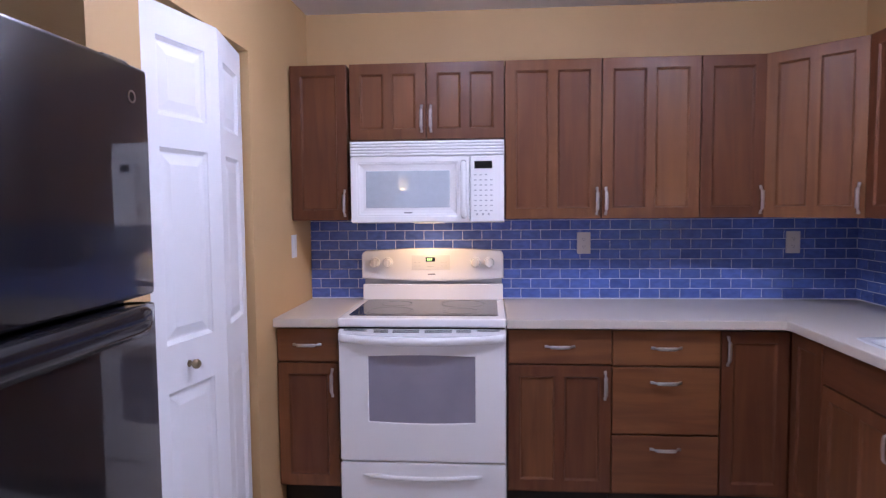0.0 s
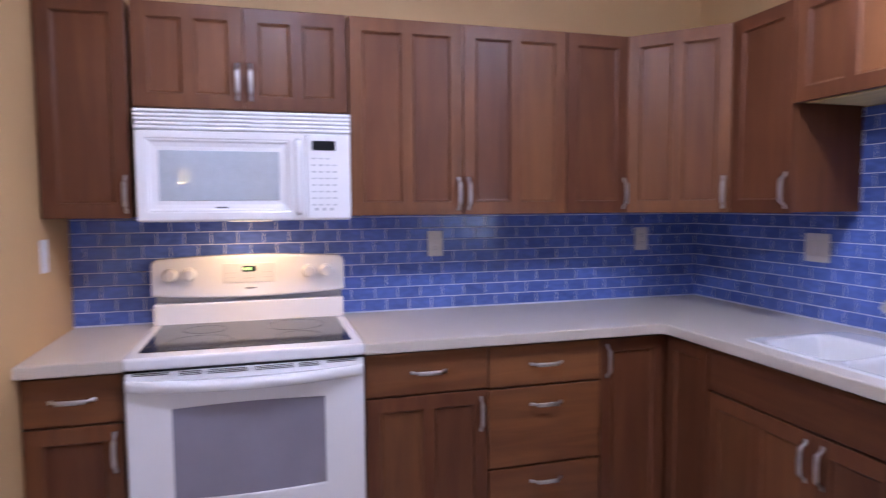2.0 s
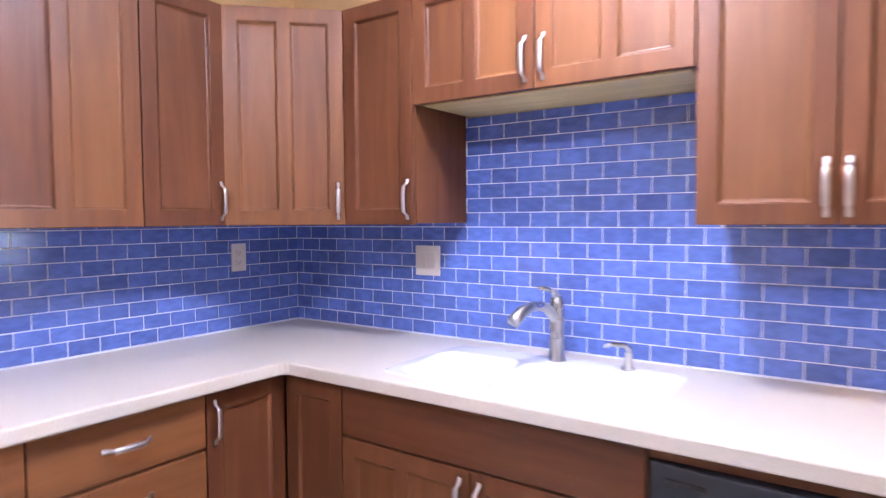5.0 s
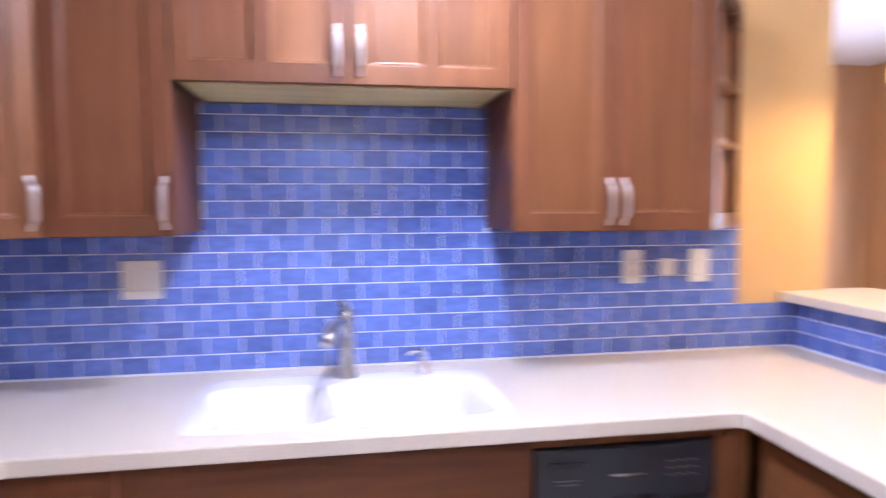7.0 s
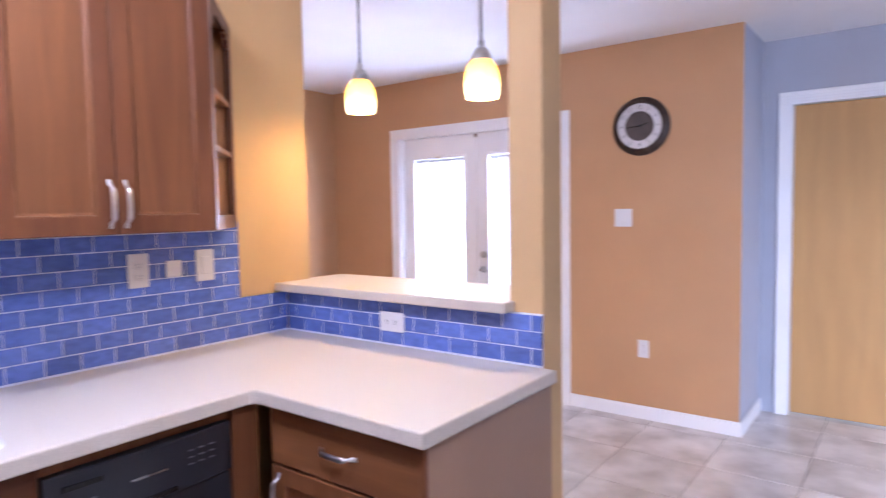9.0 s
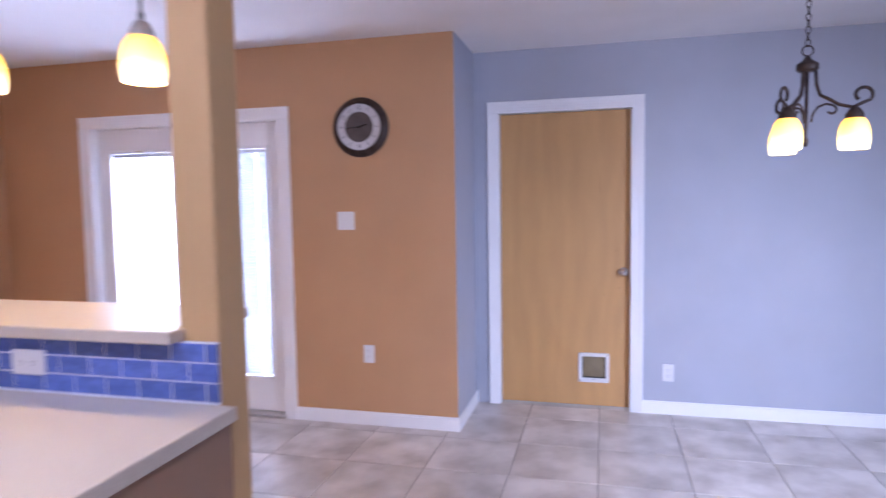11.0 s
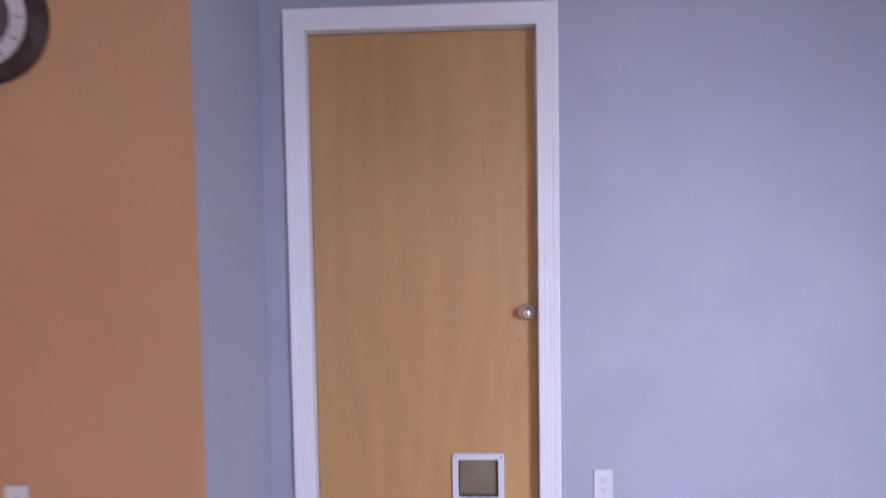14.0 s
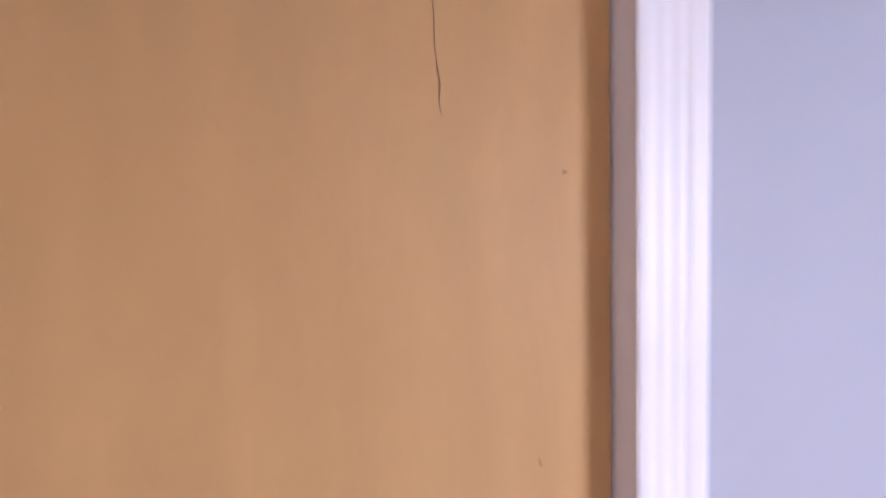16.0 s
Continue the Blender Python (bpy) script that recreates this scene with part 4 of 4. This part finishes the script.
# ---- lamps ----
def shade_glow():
    m = bpy.data.materials.new("amber_glass_bulb_glow")
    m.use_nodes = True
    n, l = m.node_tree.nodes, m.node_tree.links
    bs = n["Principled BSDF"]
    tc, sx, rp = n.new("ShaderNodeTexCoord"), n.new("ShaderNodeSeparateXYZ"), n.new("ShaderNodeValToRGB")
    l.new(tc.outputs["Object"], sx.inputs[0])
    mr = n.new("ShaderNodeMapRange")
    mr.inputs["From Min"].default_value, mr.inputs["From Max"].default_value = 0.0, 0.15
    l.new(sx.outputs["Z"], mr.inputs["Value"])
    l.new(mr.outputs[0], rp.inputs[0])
    # Emission runs from cream below to amber above, painting in the bulb's light.
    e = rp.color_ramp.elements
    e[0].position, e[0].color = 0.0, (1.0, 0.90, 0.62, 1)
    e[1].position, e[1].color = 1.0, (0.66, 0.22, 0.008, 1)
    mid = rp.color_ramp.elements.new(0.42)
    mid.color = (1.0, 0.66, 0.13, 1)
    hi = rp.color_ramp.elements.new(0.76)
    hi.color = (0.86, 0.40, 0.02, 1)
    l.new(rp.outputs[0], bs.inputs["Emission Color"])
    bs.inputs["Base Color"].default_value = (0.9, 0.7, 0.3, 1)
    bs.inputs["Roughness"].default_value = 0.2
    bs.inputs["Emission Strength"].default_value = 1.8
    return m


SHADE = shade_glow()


def glass_shade(rad, h):
    outer = [(rad * 0.90, 0.0), (rad * 0.985, h * 0.18), (rad, h * 0.36), (rad * 0.95, h * 0.60), (rad * 0.80, h * 0.82), (rad * 0.56, h * 0.97), (rad * 0.30, h)]
    inner = [(r - 0.004, z) for r, z in reversed(outer)]
    return lathe(bmesh.new(), outer + inner + [outer[0]], 28)


def pendant(x, y, zbot):
    p = thing("pendant_lamp", pose(x, y, zbot), "lit amber glass pendant lamp above the bar", "lamp", "pendants over the bar")
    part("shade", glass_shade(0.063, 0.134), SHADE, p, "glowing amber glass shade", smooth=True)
    part("cap", lathe(bmesh.new(), [(0.035, 0.128), (0.033, 0.146), (0.020, 0.170), (0.010, 0.176), (0.010, 0.196), (0, 0.196)], 20), STEEL, p, "brushed metal cap", smooth=True)
    part("rod", lathe(bmesh.new(), [(0.0, 0.19), (0.0055, 0.19), (0.0055, CEIL_Z - zbot - 0.02), (0, CEIL_Z - zbot - 0.02)], 10), DARKNICKEL, p)
    part("canopy", lathe(bmesh.new(), [(0, CEIL_Z - zbot - 0.026), (0.03, CEIL_Z - zbot - 0.024), (0.058, CEIL_Z - zbot - 0.006), (0.06, CEIL_Z - zbot), (0, CEIL_Z - zbot)], 24), STEEL, p, smooth=True)
    part("bulb", lathe(bmesh.new(), [(0, 0.035), (0.016, 0.040), (0.024, 0.060), (0.018, 0.085), (0.012, 0.12), (0, 0.12)], 14), BULB, p, smooth=True)
    lamp("pendant_light", "POINT", pose(x, y, zbot + 0.022), 6.5, WARM, 0.03)


pendant(-0.322, -3.13, 1.797)
pendant(-0.905, -3.13, 1.787)


def chandelier(cx, cy, zs):
    c = thing("chandelier", pose(cx, cy, 0), "dark bronze scroll chandelier with amber shades", "chandelier")
    zt = 1.985
    part("stem", lathe(bmesh.new(), [(0, 1.640), (0.008, 1.645), (0.013, 1.665), (0.006, 1.685), (0.007, 1.72), (0.007, zt), (0, zt)], 14), BRONZE, c, smooth=True)
    part("hub", lathe(bmesh.new(), [(0, zt - 0.035), (0.034, zt - 0.035), (0.042, zt - 0.028), (0.042, zt - 0.006), (0.036, zt), (0.018, zt + 0.012), (0.008, zt + 0.03), (0, zt + 0.03)], 20), BRONZE, c, smooth=True)
    ring = tube(bmesh.new(), [(0.021 * math.cos(2 * math.pi * i / 20), 0, zt + 0.050 + 0.021 * math.sin(2 * math.pi * i / 20)) for i in range(21)], 0.0032, 8)
    part("hanging_ring", ring, BRONZE, c, smooth=True)
    links = bmesh.new()
    z, k = zt + 0.082, 0
    while z < CEIL_Z - 0.03:
        pts = [(0.009 * math.cos(2 * math.pi * i / 12), 0, z + 0.016 * math.sin(2 * math.pi * i / 12)) for i in range(13)]
        tube(links, [(0, p[0], p[2]) if k % 2 else p for p in pts], 0.0022, 6)
        z, k = z + 0.026, k + 1
    tagged(part("chain", links, BRONZE, c), kind="stuff")
    part("canopy", lathe(bmesh.new(), [(0, CEIL_Z - 0.03), (0.03, CEIL_Z - 0.026), (0.06, CEIL_Z - 0.006), (0.062, CEIL_Z), (0, CEIL_Z)], 24), BRONZE, c, smooth=True)
    for x, y in ((-0.162, 0.050), (0.045, -0.162), (0.104, 0.128)):
        turn, R = math.degrees(math.atan2(y, x)), math.hypot(x, y)
        zcap = zs + 0.150
        arm = bmesh.new()
        pts = [(0.030, 0, zt - 0.03), (0.034, 0, zt - 0.09), (0.048, 0, zt - 0.135), (0.075, 0, zcap + 0.062), (0.115, 0, zcap + 0.034), (0.16, 0, zcap + 0.020), (R, 0, zcap + 0.022), (R + 0.030, 0, zcap + 0.036)]
        pts += arc(R + 0.026, zcap + 0.066, 0.034, -40, 235, 14, r1=0.022)
        tube(arm, pts, 0.0058, 8, 1.3)
        part("arm", arm, BRONZE, c, "scrolled iron arm", pose(0, 0, 0, 0, 0, turn), smooth=True)
        scroll = bmesh.new()
        pts = [(0.018, 0, zcap - 0.030), (0.024, 0, zcap + 0.004), (0.042, 0, zcap + 0.030), (0.068, 0, zcap + 0.040), (0.092, 0, zcap + 0.034)]
        pts += arc(0.090, zcap + 0.014, 0.018, 60, -160, 10, r1=0.013)
        tube(scroll, pts, 0.0042, 8, 1.2)
        part("scroll", scroll, BRONZE, c, "", pose(0, 0, 0, 0, 0, turn), smooth=True)
        part("holder", lathe(bmesh.new(), [(0.034, 0.122), (0.033, 0.140), (0.022, 0.158), (0.012, 0.170), (0, 0.176)], 20), BRONZE, c, "", pose(x, y, zs), smooth=True)
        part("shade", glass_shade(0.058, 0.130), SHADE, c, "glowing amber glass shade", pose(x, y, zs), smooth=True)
        part("bulb", lathe(bmesh.new(), [(0, 0.035), (0.016, 0.040), (0.024, 0.060), (0.018, 0.085), (0.012, 0.12), (0, 0.12)], 14), BULB, c, "", pose(x, y, zs), smooth=True)
        lamp("chandelier_light", "POINT", pose(cx + x, cy + y, zs + 0.022), 1.0, WARM, 0.03)


chandelier(-3.0, -4.5, 1.622)

for x, y, lit in ((-0.83, -1.60, DIFFUSER), (-2.10, -1.46, DIFFUSER_DIM)):
    cl = thing("ceiling_light", pose(x, y, CEIL_Z), "semi-flush ceiling light with a lit opal glass bowl", "ceiling light", "kitchen ceiling lights")
    part("canopy", lathe(bmesh.new(), [(0, 0), (0.062, 0), (0.064, -0.010), (0.050, -0.026), (0.016, -0.030), (0.014, -0.054), (0, -0.054)], 28), STEEL, cl, smooth=True)
    part("bowl", lathe(bmesh.new(), [(0, -0.0545), (0.060, -0.057), (0.090, -0.068), (0.100, -0.085), (0.088, -0.106), (0.052, -0.120), (0, -0.125)], 32), lit, cl, "lit opal glass bowl", smooth=True)


# ---- flush door with a pet flap ----
def casing_profile(w=0.080):
    return [(0, 0), (0, 0.011), (0.006, 0.0128), (0.014, 0.0134), (0.019, 0.0131), (0.030, 0.0146), (0.036, 0.0143), (0.048, 0.0162), (0.053, 0.0160), (0.060, 0.0182), (w - 0.004, 0.0200), (w, 0.018), (w, 0)]


def casing(name, label, x0, x1, ztop, y, outward, zlow=0.0, w=0.080):
    """White fluted trim round an opening x0..x1; the wall faces +y."""
    c = thing(name, Matrix(), label, "door casing", kind="structure")
    prof = casing_profile(w)
    part("leg", slab([(x0 - u, y + t) for u, t in prof], zlow, ztop), WHITE, c)
    part("leg", slab([(x1 + u, y + t) for u, t in prof][::-1], zlow, ztop), WHITE, c)
    head = slab([(ztop + u, y + t) for u, t in prof], x0 - w, x1 + w)
    bmesh.ops.transform(head, matrix=Matrix(((0, 0, 1, 0), (0, 1, 0, 0), (1, 0, 0, 0), (0, 0, 0, 1))), verts=head.verts)
    part("head", head, WHITE, c)
    return c


DX0, DX1 = -2.365, -1.485
casing("door_casing", "white fluted casing round the flush door", DX0, DX1, 2.038, YD, 1)
fr = thing("door_frame", Matrix(), "white painted door jamb", "door frame", kind="structure")
part("jamb", boxed(DX0 - 0.012, DX0, YD - 0.12, YD + 0.002, 0, 2.038), WHITE, fr)
part("jamb", boxed(DX1, DX1 + 0.012, YD - 0.12, YD + 0.002, 0, 2.038), WHITE, fr)
part("jamb", boxed(DX0 - 0.012, DX1 + 0.012, YD - 0.12, YD + 0.002, 2.038, 2.0495), WHITE, fr)
dr = thing("flush_door", facing(DX1 - 0.003, YD - 0.046, 0, "n"), "plain birch veneer flush door, closed, with pet flap", "door")
W = DX1 - DX0 - 0.006
leaf = part("leaf", upright(slab(rect(0, W, 0.012, 2.034), -0.035, 0, [rect(0.548, 0.728, 0.197, 0.361)[::-1]], r=0.001)), MAPLE, dr)
k = lathe(bmesh.new(), [(0, 0.064), (0.014, 0.063), (0.019, 0.056), (0.019, 0.050), (0.027, 0.044), (0.026, 0.026), (0.014, 0.018), (0.013, 0.010), (0.030, 0.008), (0.033, 0.002), (0.033, 0), (0, 0)], 28, pose(0.833, 0, 0.946, 90))
part("knob", k, CHROME, dr, "satin chrome door knob", smooth=True)
pf = part("pet_flap_frame", upright(slab(round_rect(0.535, 0.741, 0.176, 0.382, 0.012), -0.006, 0.012, [round_rect(0.560, 0.716, 0.207, 0.357, 0.006)[::-1]], r=0.004)), PLASTIC, dr, "white plastic pet flap frame")
part("gasket", upright(slab(round_rect(0.558, 0.718, 0.205, 0.359, 0.010), -0.002, 0.004, [round_rect(0.565, 0.711, 0.213, 0.357, 0.008)[::-1]])), BLACKPLASTIC, dr, "dark rubber gasket")
part("flap", boxed(0.562, 0.714, 0.004, 0.010, 0.212, 0.356, r=0.002), FLAP, dr, "smoked translucent flap")
part("latch", boxed(0.628, 0.650, -0.014, 0.002, 0.194, 0.204, r=0.002), GREYPLASTIC, dr)
for x, z in ((0.547, 0.189), (0.729, 0.189), (0.547, 0.370), (0.729, 0.370)):
    part("screw", lathe(bmesh.new(), [(0, 0.003), (0.004, 0.002), (0.005, 0)], 10, pose(x, -0.012, z, 90)), STEEL, dr)


def sliver(x, z0, z1, w, lean=0.0):
    bm = bmesh.new()
    n = 8
    left, right = [], []
    for i in range(n + 1):
        u = i / n
        h = w * math.sin(math.pi * (0.08 + 0.84 * u)) / 2
        c = x + lean * u + 0.0012 * math.sin(9 * u + x * 50)
        left.append(bm.verts.new((c - h, -0.0006, z0 + (z1 - z0) * u)))
        right.append(bm.verts.new((c + h, -0.0006, z0 + (z1 - z0) * u)))
    for i in range(n):
        bm.faces.new((left[i], right[i], right[i + 1], left[i + 1]))
    return bm


SCAR = mat("split_veneer", (0.27, 0.135, 0.052), 0.7, scale=30, var=0.2, bump=0)
part("veneer_split", sliver(0.678, 1.487, 1.545, 0.0018, -0.003), SCAR, dr)
part("veneer_split", sliver(0.676, 1.530, 1.640, 0.0011, -0.008), SCAR, dr)
part("nail_hole", sliver(0.818, 1.422, 1.428, 0.004), SCAR, dr)
part("dent", sliver(0.801, 0.830, 0.842, 0.007, 0.004), SCAR, dr)
part("dent", sliver(0.708, 0.783, 0.796, 0.002), SCAR, dr)
part("nail_hole", sliver(0.785, 1.090, 1.096, 0.004), SCAR, dr)

# ---- french doors ----
casing("door_casing", "white casing round the french doors", -0.125, 1.355, 1.990, YC, 1)
fj = thing("door_frame", Matrix(), "white french door jamb with threshold", "door frame", kind="structure")
part("jamb", boxed(-0.124, -0.112, YC - 0.118, YC + 0.002, 0.02, 1.987), WHITE, fj)
part("jamb", boxed(1.342, 1.354, YC - 0.118, YC + 0.002, 0.02, 1.987), WHITE, fj)
part("jamb", boxed(-0.124, 1.354, YC - 0.118, YC + 0.002, 1.9875, 1.9995), WHITE, fj)
part("threshold", boxed(-0.124, 1.354, YC - 0.118, YC + 0.02, 0.0, 0.0195, r=0.003), STEEL, fj)


def slat_strip(x0, x1, cords):
    """A thin crowned slat with a route hole at each cord."""
    bm = bmesh.new()
    ends = [x0] + [v for c in sorted(cords) for v in (c - 0.005, c + 0.005)] + [x1]
    arcs = [(-0.0120, -0.0012), (-0.0060, 0.0006), (0.0, 0.0012), (0.0060, 0.0006), (0.0120, -0.0012)]
    for a, c in zip(ends[::2], ends[1::2]):
        rows = [[bm.verts.new((x, y, z)) for y, z in arcs] for x in (a, c)]
        for i in range(4):
            bm.faces.new((rows[0][i], rows[1][i], rows[1][i + 1], rows[0][i + 1]))
    return bm


TAPE = mat("yellowed_tape", (0.50, 0.38, 0.22), 0.6, scale=40, var=0.2, bump=0.05)
for k, (x0, x1) in enumerate(((-0.111, 0.613), (0.618, 1.341))):
    fd = thing("french_door", facing(x1, YC - 0.055, 0, "n"), "white glazed french door, closed, with mini blinds", "door", "french doors")
    w = x1 - x0
    g0, g1, gz0, gz1 = 0.112, w - 0.108, 0.262, 1.815
    part("leaf", upright(slab(rect(0, w, 0.022, 1.986), -0.042, 0, [rect(g0, g1, gz0, gz1)[::-1]], r=0.001)), WHITE, fd)
    part("glazing_bead", upright(slab(rect(g0 - 0.02, g1 + 0.02, gz0 - 0.02, gz1 + 0.02), -0.004, 0.011, [rect(g0 + 0.001, g1 - 0.001, gz0 + 0.001, gz1 - 0.001)[::-1]], r=0.003)), WHITE, fd)
    pane = part("pane", boxed(g0, g1, 0.006, 0.010, gz0, gz1), GLASS, fd, "clear glass pane")
    pane.visible_shadow = False
    bl = part("blind", boxed(g0 + 0.004, g1 - 0.004, 0.014, 0.034, gz1 - 0.03, gz1 - 0.002, r=0.002), WHITE, fd, "closed white mini blind between the panes")
    n = 74
    for i in range(n):
        if i == 0:
            slat_mesh = mesh_of("slat", slat_strip(g0 + 0.010, g1 - 0.006 - 0.012 * k, (g0 + 0.09, g1 - 0.09)), SLAT)
        part("slat", slat_mesh, None, bl, "", pose(0, 0.024, gz1 - 0.040 - i * (gz1 - gz0 - 0.055) / (n - 1), -77 if k == 0 else -12))
    for x in (g0 + 0.09, g1 - 0.09):
        part("ladder_cord", boxed(x - 0.001, x + 0.001, 0.0090, 0.0100, gz0 + 0.01, gz1 - 0.03), SLAT, bl)
    part("tape", boxed((g0 + g1) / 2 - 0.028, (g0 + g1) / 2 + 0.028, -0.0128, -0.0112, gz1 + 0.002, gz1 + 0.013, r=0.0004), TAPE, fd, "strip of yellowed tape")
    if k == 0:
        part("deadbolt", lathe(bmesh.new(), [(0, 0.016), (0.018, 0.015), (0.026, 0.008), (0.028, 0), (0, 0)], 20, pose(0.060, 0, 1.045, 90)), STEEL, fd, "satin deadbolt", smooth=True)
        lv = lathe(bmesh.new(), [(0, 0.05), (0.010, 0.05), (0.010, 0.012), (0.026, 0.008), (0.028, 0), (0, 0)], 20, pose(0.060, 0, 0.930, 90))
        tube(lv, [(0.060, -0.048, 0.930), (0.090, -0.050, 0.930), (0.150, -0.046, 0.926)], [0.010, 0.009, 0.007], 10)
        part("lever", lv, STEEL, fd, "satin lever handle", smooth=True)
        part("astragal", boxed(-0.018, 0.010, -0.012, -0.0005, 0.022, 1.986, r=0.002), WHITE, fd)
        part("flush_bolt", boxed(-0.006, 0.022, -0.018, -0.0125, 1.955, 1.982, r=0.001), STEEL, fd)

# ---- wall clock ----
ck = thing("wall_clock", facing(-0.704, YC, 1.913, "n"), "round dark-framed wall clock with silver dial", "clock")
CR = 0.187
part("frame", lathe(bmesh.new(), [(0, 0), (CR, 0), (CR, 0.008), (CR - 0.006, 0.016), (CR - 0.018, 0.024), (CR - 0.028, 0.034), (CR - 0.038, 0.040), (CR - 0.043, 0.038), (CR - 0.044, 0.030), (0, 0.030)], 56, pose(0, 0, 0, 90)), BRONZE, ck, "dark brown moulded rim", smooth=True)
part("dial", lathe(bmesh.new(), [(0, 0.0305), (CR - 0.0435, 0.0305), (CR - 0.0435, 0.0345), (0, 0.0345)], 56, pose(0, 0, 0, 90)), CLOCKFACE, ck, "silver-grey chapter ring")
part("dial_centre", lathe(bmesh.new(), [(0, 0.0347), (0.094, 0.0347), (0.094, 0.0358), (0.088, 0.0366), (0.045, 0.0366), (0.042, 0.0376), (0.036, 0.0366), (0, 0.0366)], 48, pose(0, 0, 0, 90)), CLOCKDARK, ck, "dark brown dial centre")
for h in range(1, 13):
    cu = bpy.data.curves.new("numeral", "FONT")
    cu.body, cu.size, cu.extrude, cu.align_x, cu.align_y = str(h), 0.034, 0.0002, "CENTER", "CENTER"
    a = radians(90 - 30 * h)
    nu = new("numeral", cu)
    nu.parent = ck
    nu.matrix_basis = pose(0.118 * math.cos(a), -0.0350, 0.118 * math.sin(a), 90) @ pose(0, 0, 0, 0, 0, 90 - 30 * h - 90)
    cu.materials.append(DIMPRINT)
for nm, a, ln, wd in (("hour_pointer", 345, 0.055, 0.006), ("minute_pointer", 175, 0.085, 0.004)):
    p = boxed(-0.012, ln, -0.0005, 0.0005, -wd / 2, wd / 2)
    part(nm, p, BLACKPRINT, ck, "", pose(0, -0.0390, 0, 0, a, 0))
part("boss", lathe(bmesh.new(), [(0, 0.041), (0.006, 0.040), (0.007, 0.0366), (0, 0.0366)], 14, pose(0, 0, 0, 90)), BLACKPRINT, ck)


# ---- tiles ----
TILE_CACHE = {}


def tile_mesh(w, h, t, material, name, c):
    key = (round(w, 4), round(h, 4), name)
    if key not in TILE_CACHE:
        bm = bmesh.new()
        a = [bm.verts.new((x, 0, z)) for x, z in rect(0, w, 0, h)]
        d = [bm.verts.new((x, -t + c, z)) for x, z in rect(0, w, 0, h)]
        e = [bm.verts.new((x, -t, z)) for x, z in rect(c, w - c, c, h - c)]
        for p, q in ((a, d), (d, e)):
            for i in range(4):
                bm.faces.new((p[i], p[(i + 1) % 4], q[(i + 1) % 4], q[i]))
        bm.faces.new(e)
        TILE_CACHE[key] = mesh_of(name, bm, material)
    return TILE_CACHE[key]


PX, PZ, GAP, Z0 = 0.1055, 0.0529, 0.0034, 0.9165


def tiled(name, label, m, fields, shift):
    """Running-bond tiles over fields (x0, x1, zlow, ztop) in the wall's own plane, in courses counted from the worktop up."""
    bs = thing(name, m, label, "backsplash", kind="structure")
    for x0, x1, zlow, ztop in fields:
        part("grout_bed", boxed(x0, x1, -0.0088, -0.001, max(zlow, T1 + 0.0005), ztop), GROUT, bs, "pale grout")
    for row in range(17):
        z = Z0 + row * PZ
        for x0, x1, zlow, ztop in fields:
            lo, hi = max(z, zlow), min(z + PZ - GAP, ztop)
            if hi - lo < 0.008:
                continue
            x = (math.floor(x0 / PX) - 1) * PX + shift - (PX / 2 if row % 2 else 0)
            while x < x1 - 0.008:
                a, c = max(x, x0), min(x + PX - GAP, x1)
                if c - a > 0.010:
                    part("tile", tile_mesh(c - a, hi - lo, 0.0108, TILE, "tile", 0.0012), None, bs, "", pose(a, 0, lo))
                x += PX


R8 = Z0 + 8 * PZ - GAP
R3 = Z0 + 3 * PZ - GAP
tiled("backsplash_north", "blue glass subway tiles behind the range", pose(0, 0, 0), [(-2.915, -0.0115, 0.9, 1.372)], 0.040)
tiled("backsplash_east", "blue glass subway tiles behind the sink", pose(0, 0, 0, 0, 0, -90), [(0.0, 2.980, 0.9, R3), (0.0, 2.752, R3, R8), (0.0, 0.938, R8, 1.372), (0.941, 1.832, R8, 1.742), (1.834, 2.752, R8, 1.372)], 0.050)
tiled("backsplash_bar", "low strip of blue glass subway tiles under the bar", pose(0, -2.992, 0, 0, 0, 180), [(0.0115, 1.209, 0.9, 1.0765)], 0.013)

FP = 0.4585
x = -1.705 - 8 * FP
while x < 2.25:
    y = -5.65 - FP
    while y < 0.1:
        x0, x1, y0, y1 = max(x + 0.0025, -4.95), min(x + FP - 0.0025, 2.13), max(y + 0.0025, -5.9045), min(y + FP - 0.0025, -0.001)
        sx0, sx1 = max(x0, DX0 + 0.001), min(x1, DX1 - 0.001)
        if y0 == -5.9045 and sx1 - sx0 > 0.02:
            strip = tile_mesh(sx1 - sx0, 0.08, 0.004, FLOORTILE, "floor_tile", 0.0002)
            part("floor_tile", strip, None, floor, "", pose(sx0, y0 - 0.0802, -0.004, -90))
        if x1 - x0 > 0.02 and y1 - y0 > 0.02:
            t = tile_mesh(x1 - x0, y1 - y0, 0.004, FLOORTILE, "floor_tile", 0.0012)
            part("floor_tile", t, None, floor, "", pose(x0, y0, -0.004, -90))
        y += FP
    x += FP
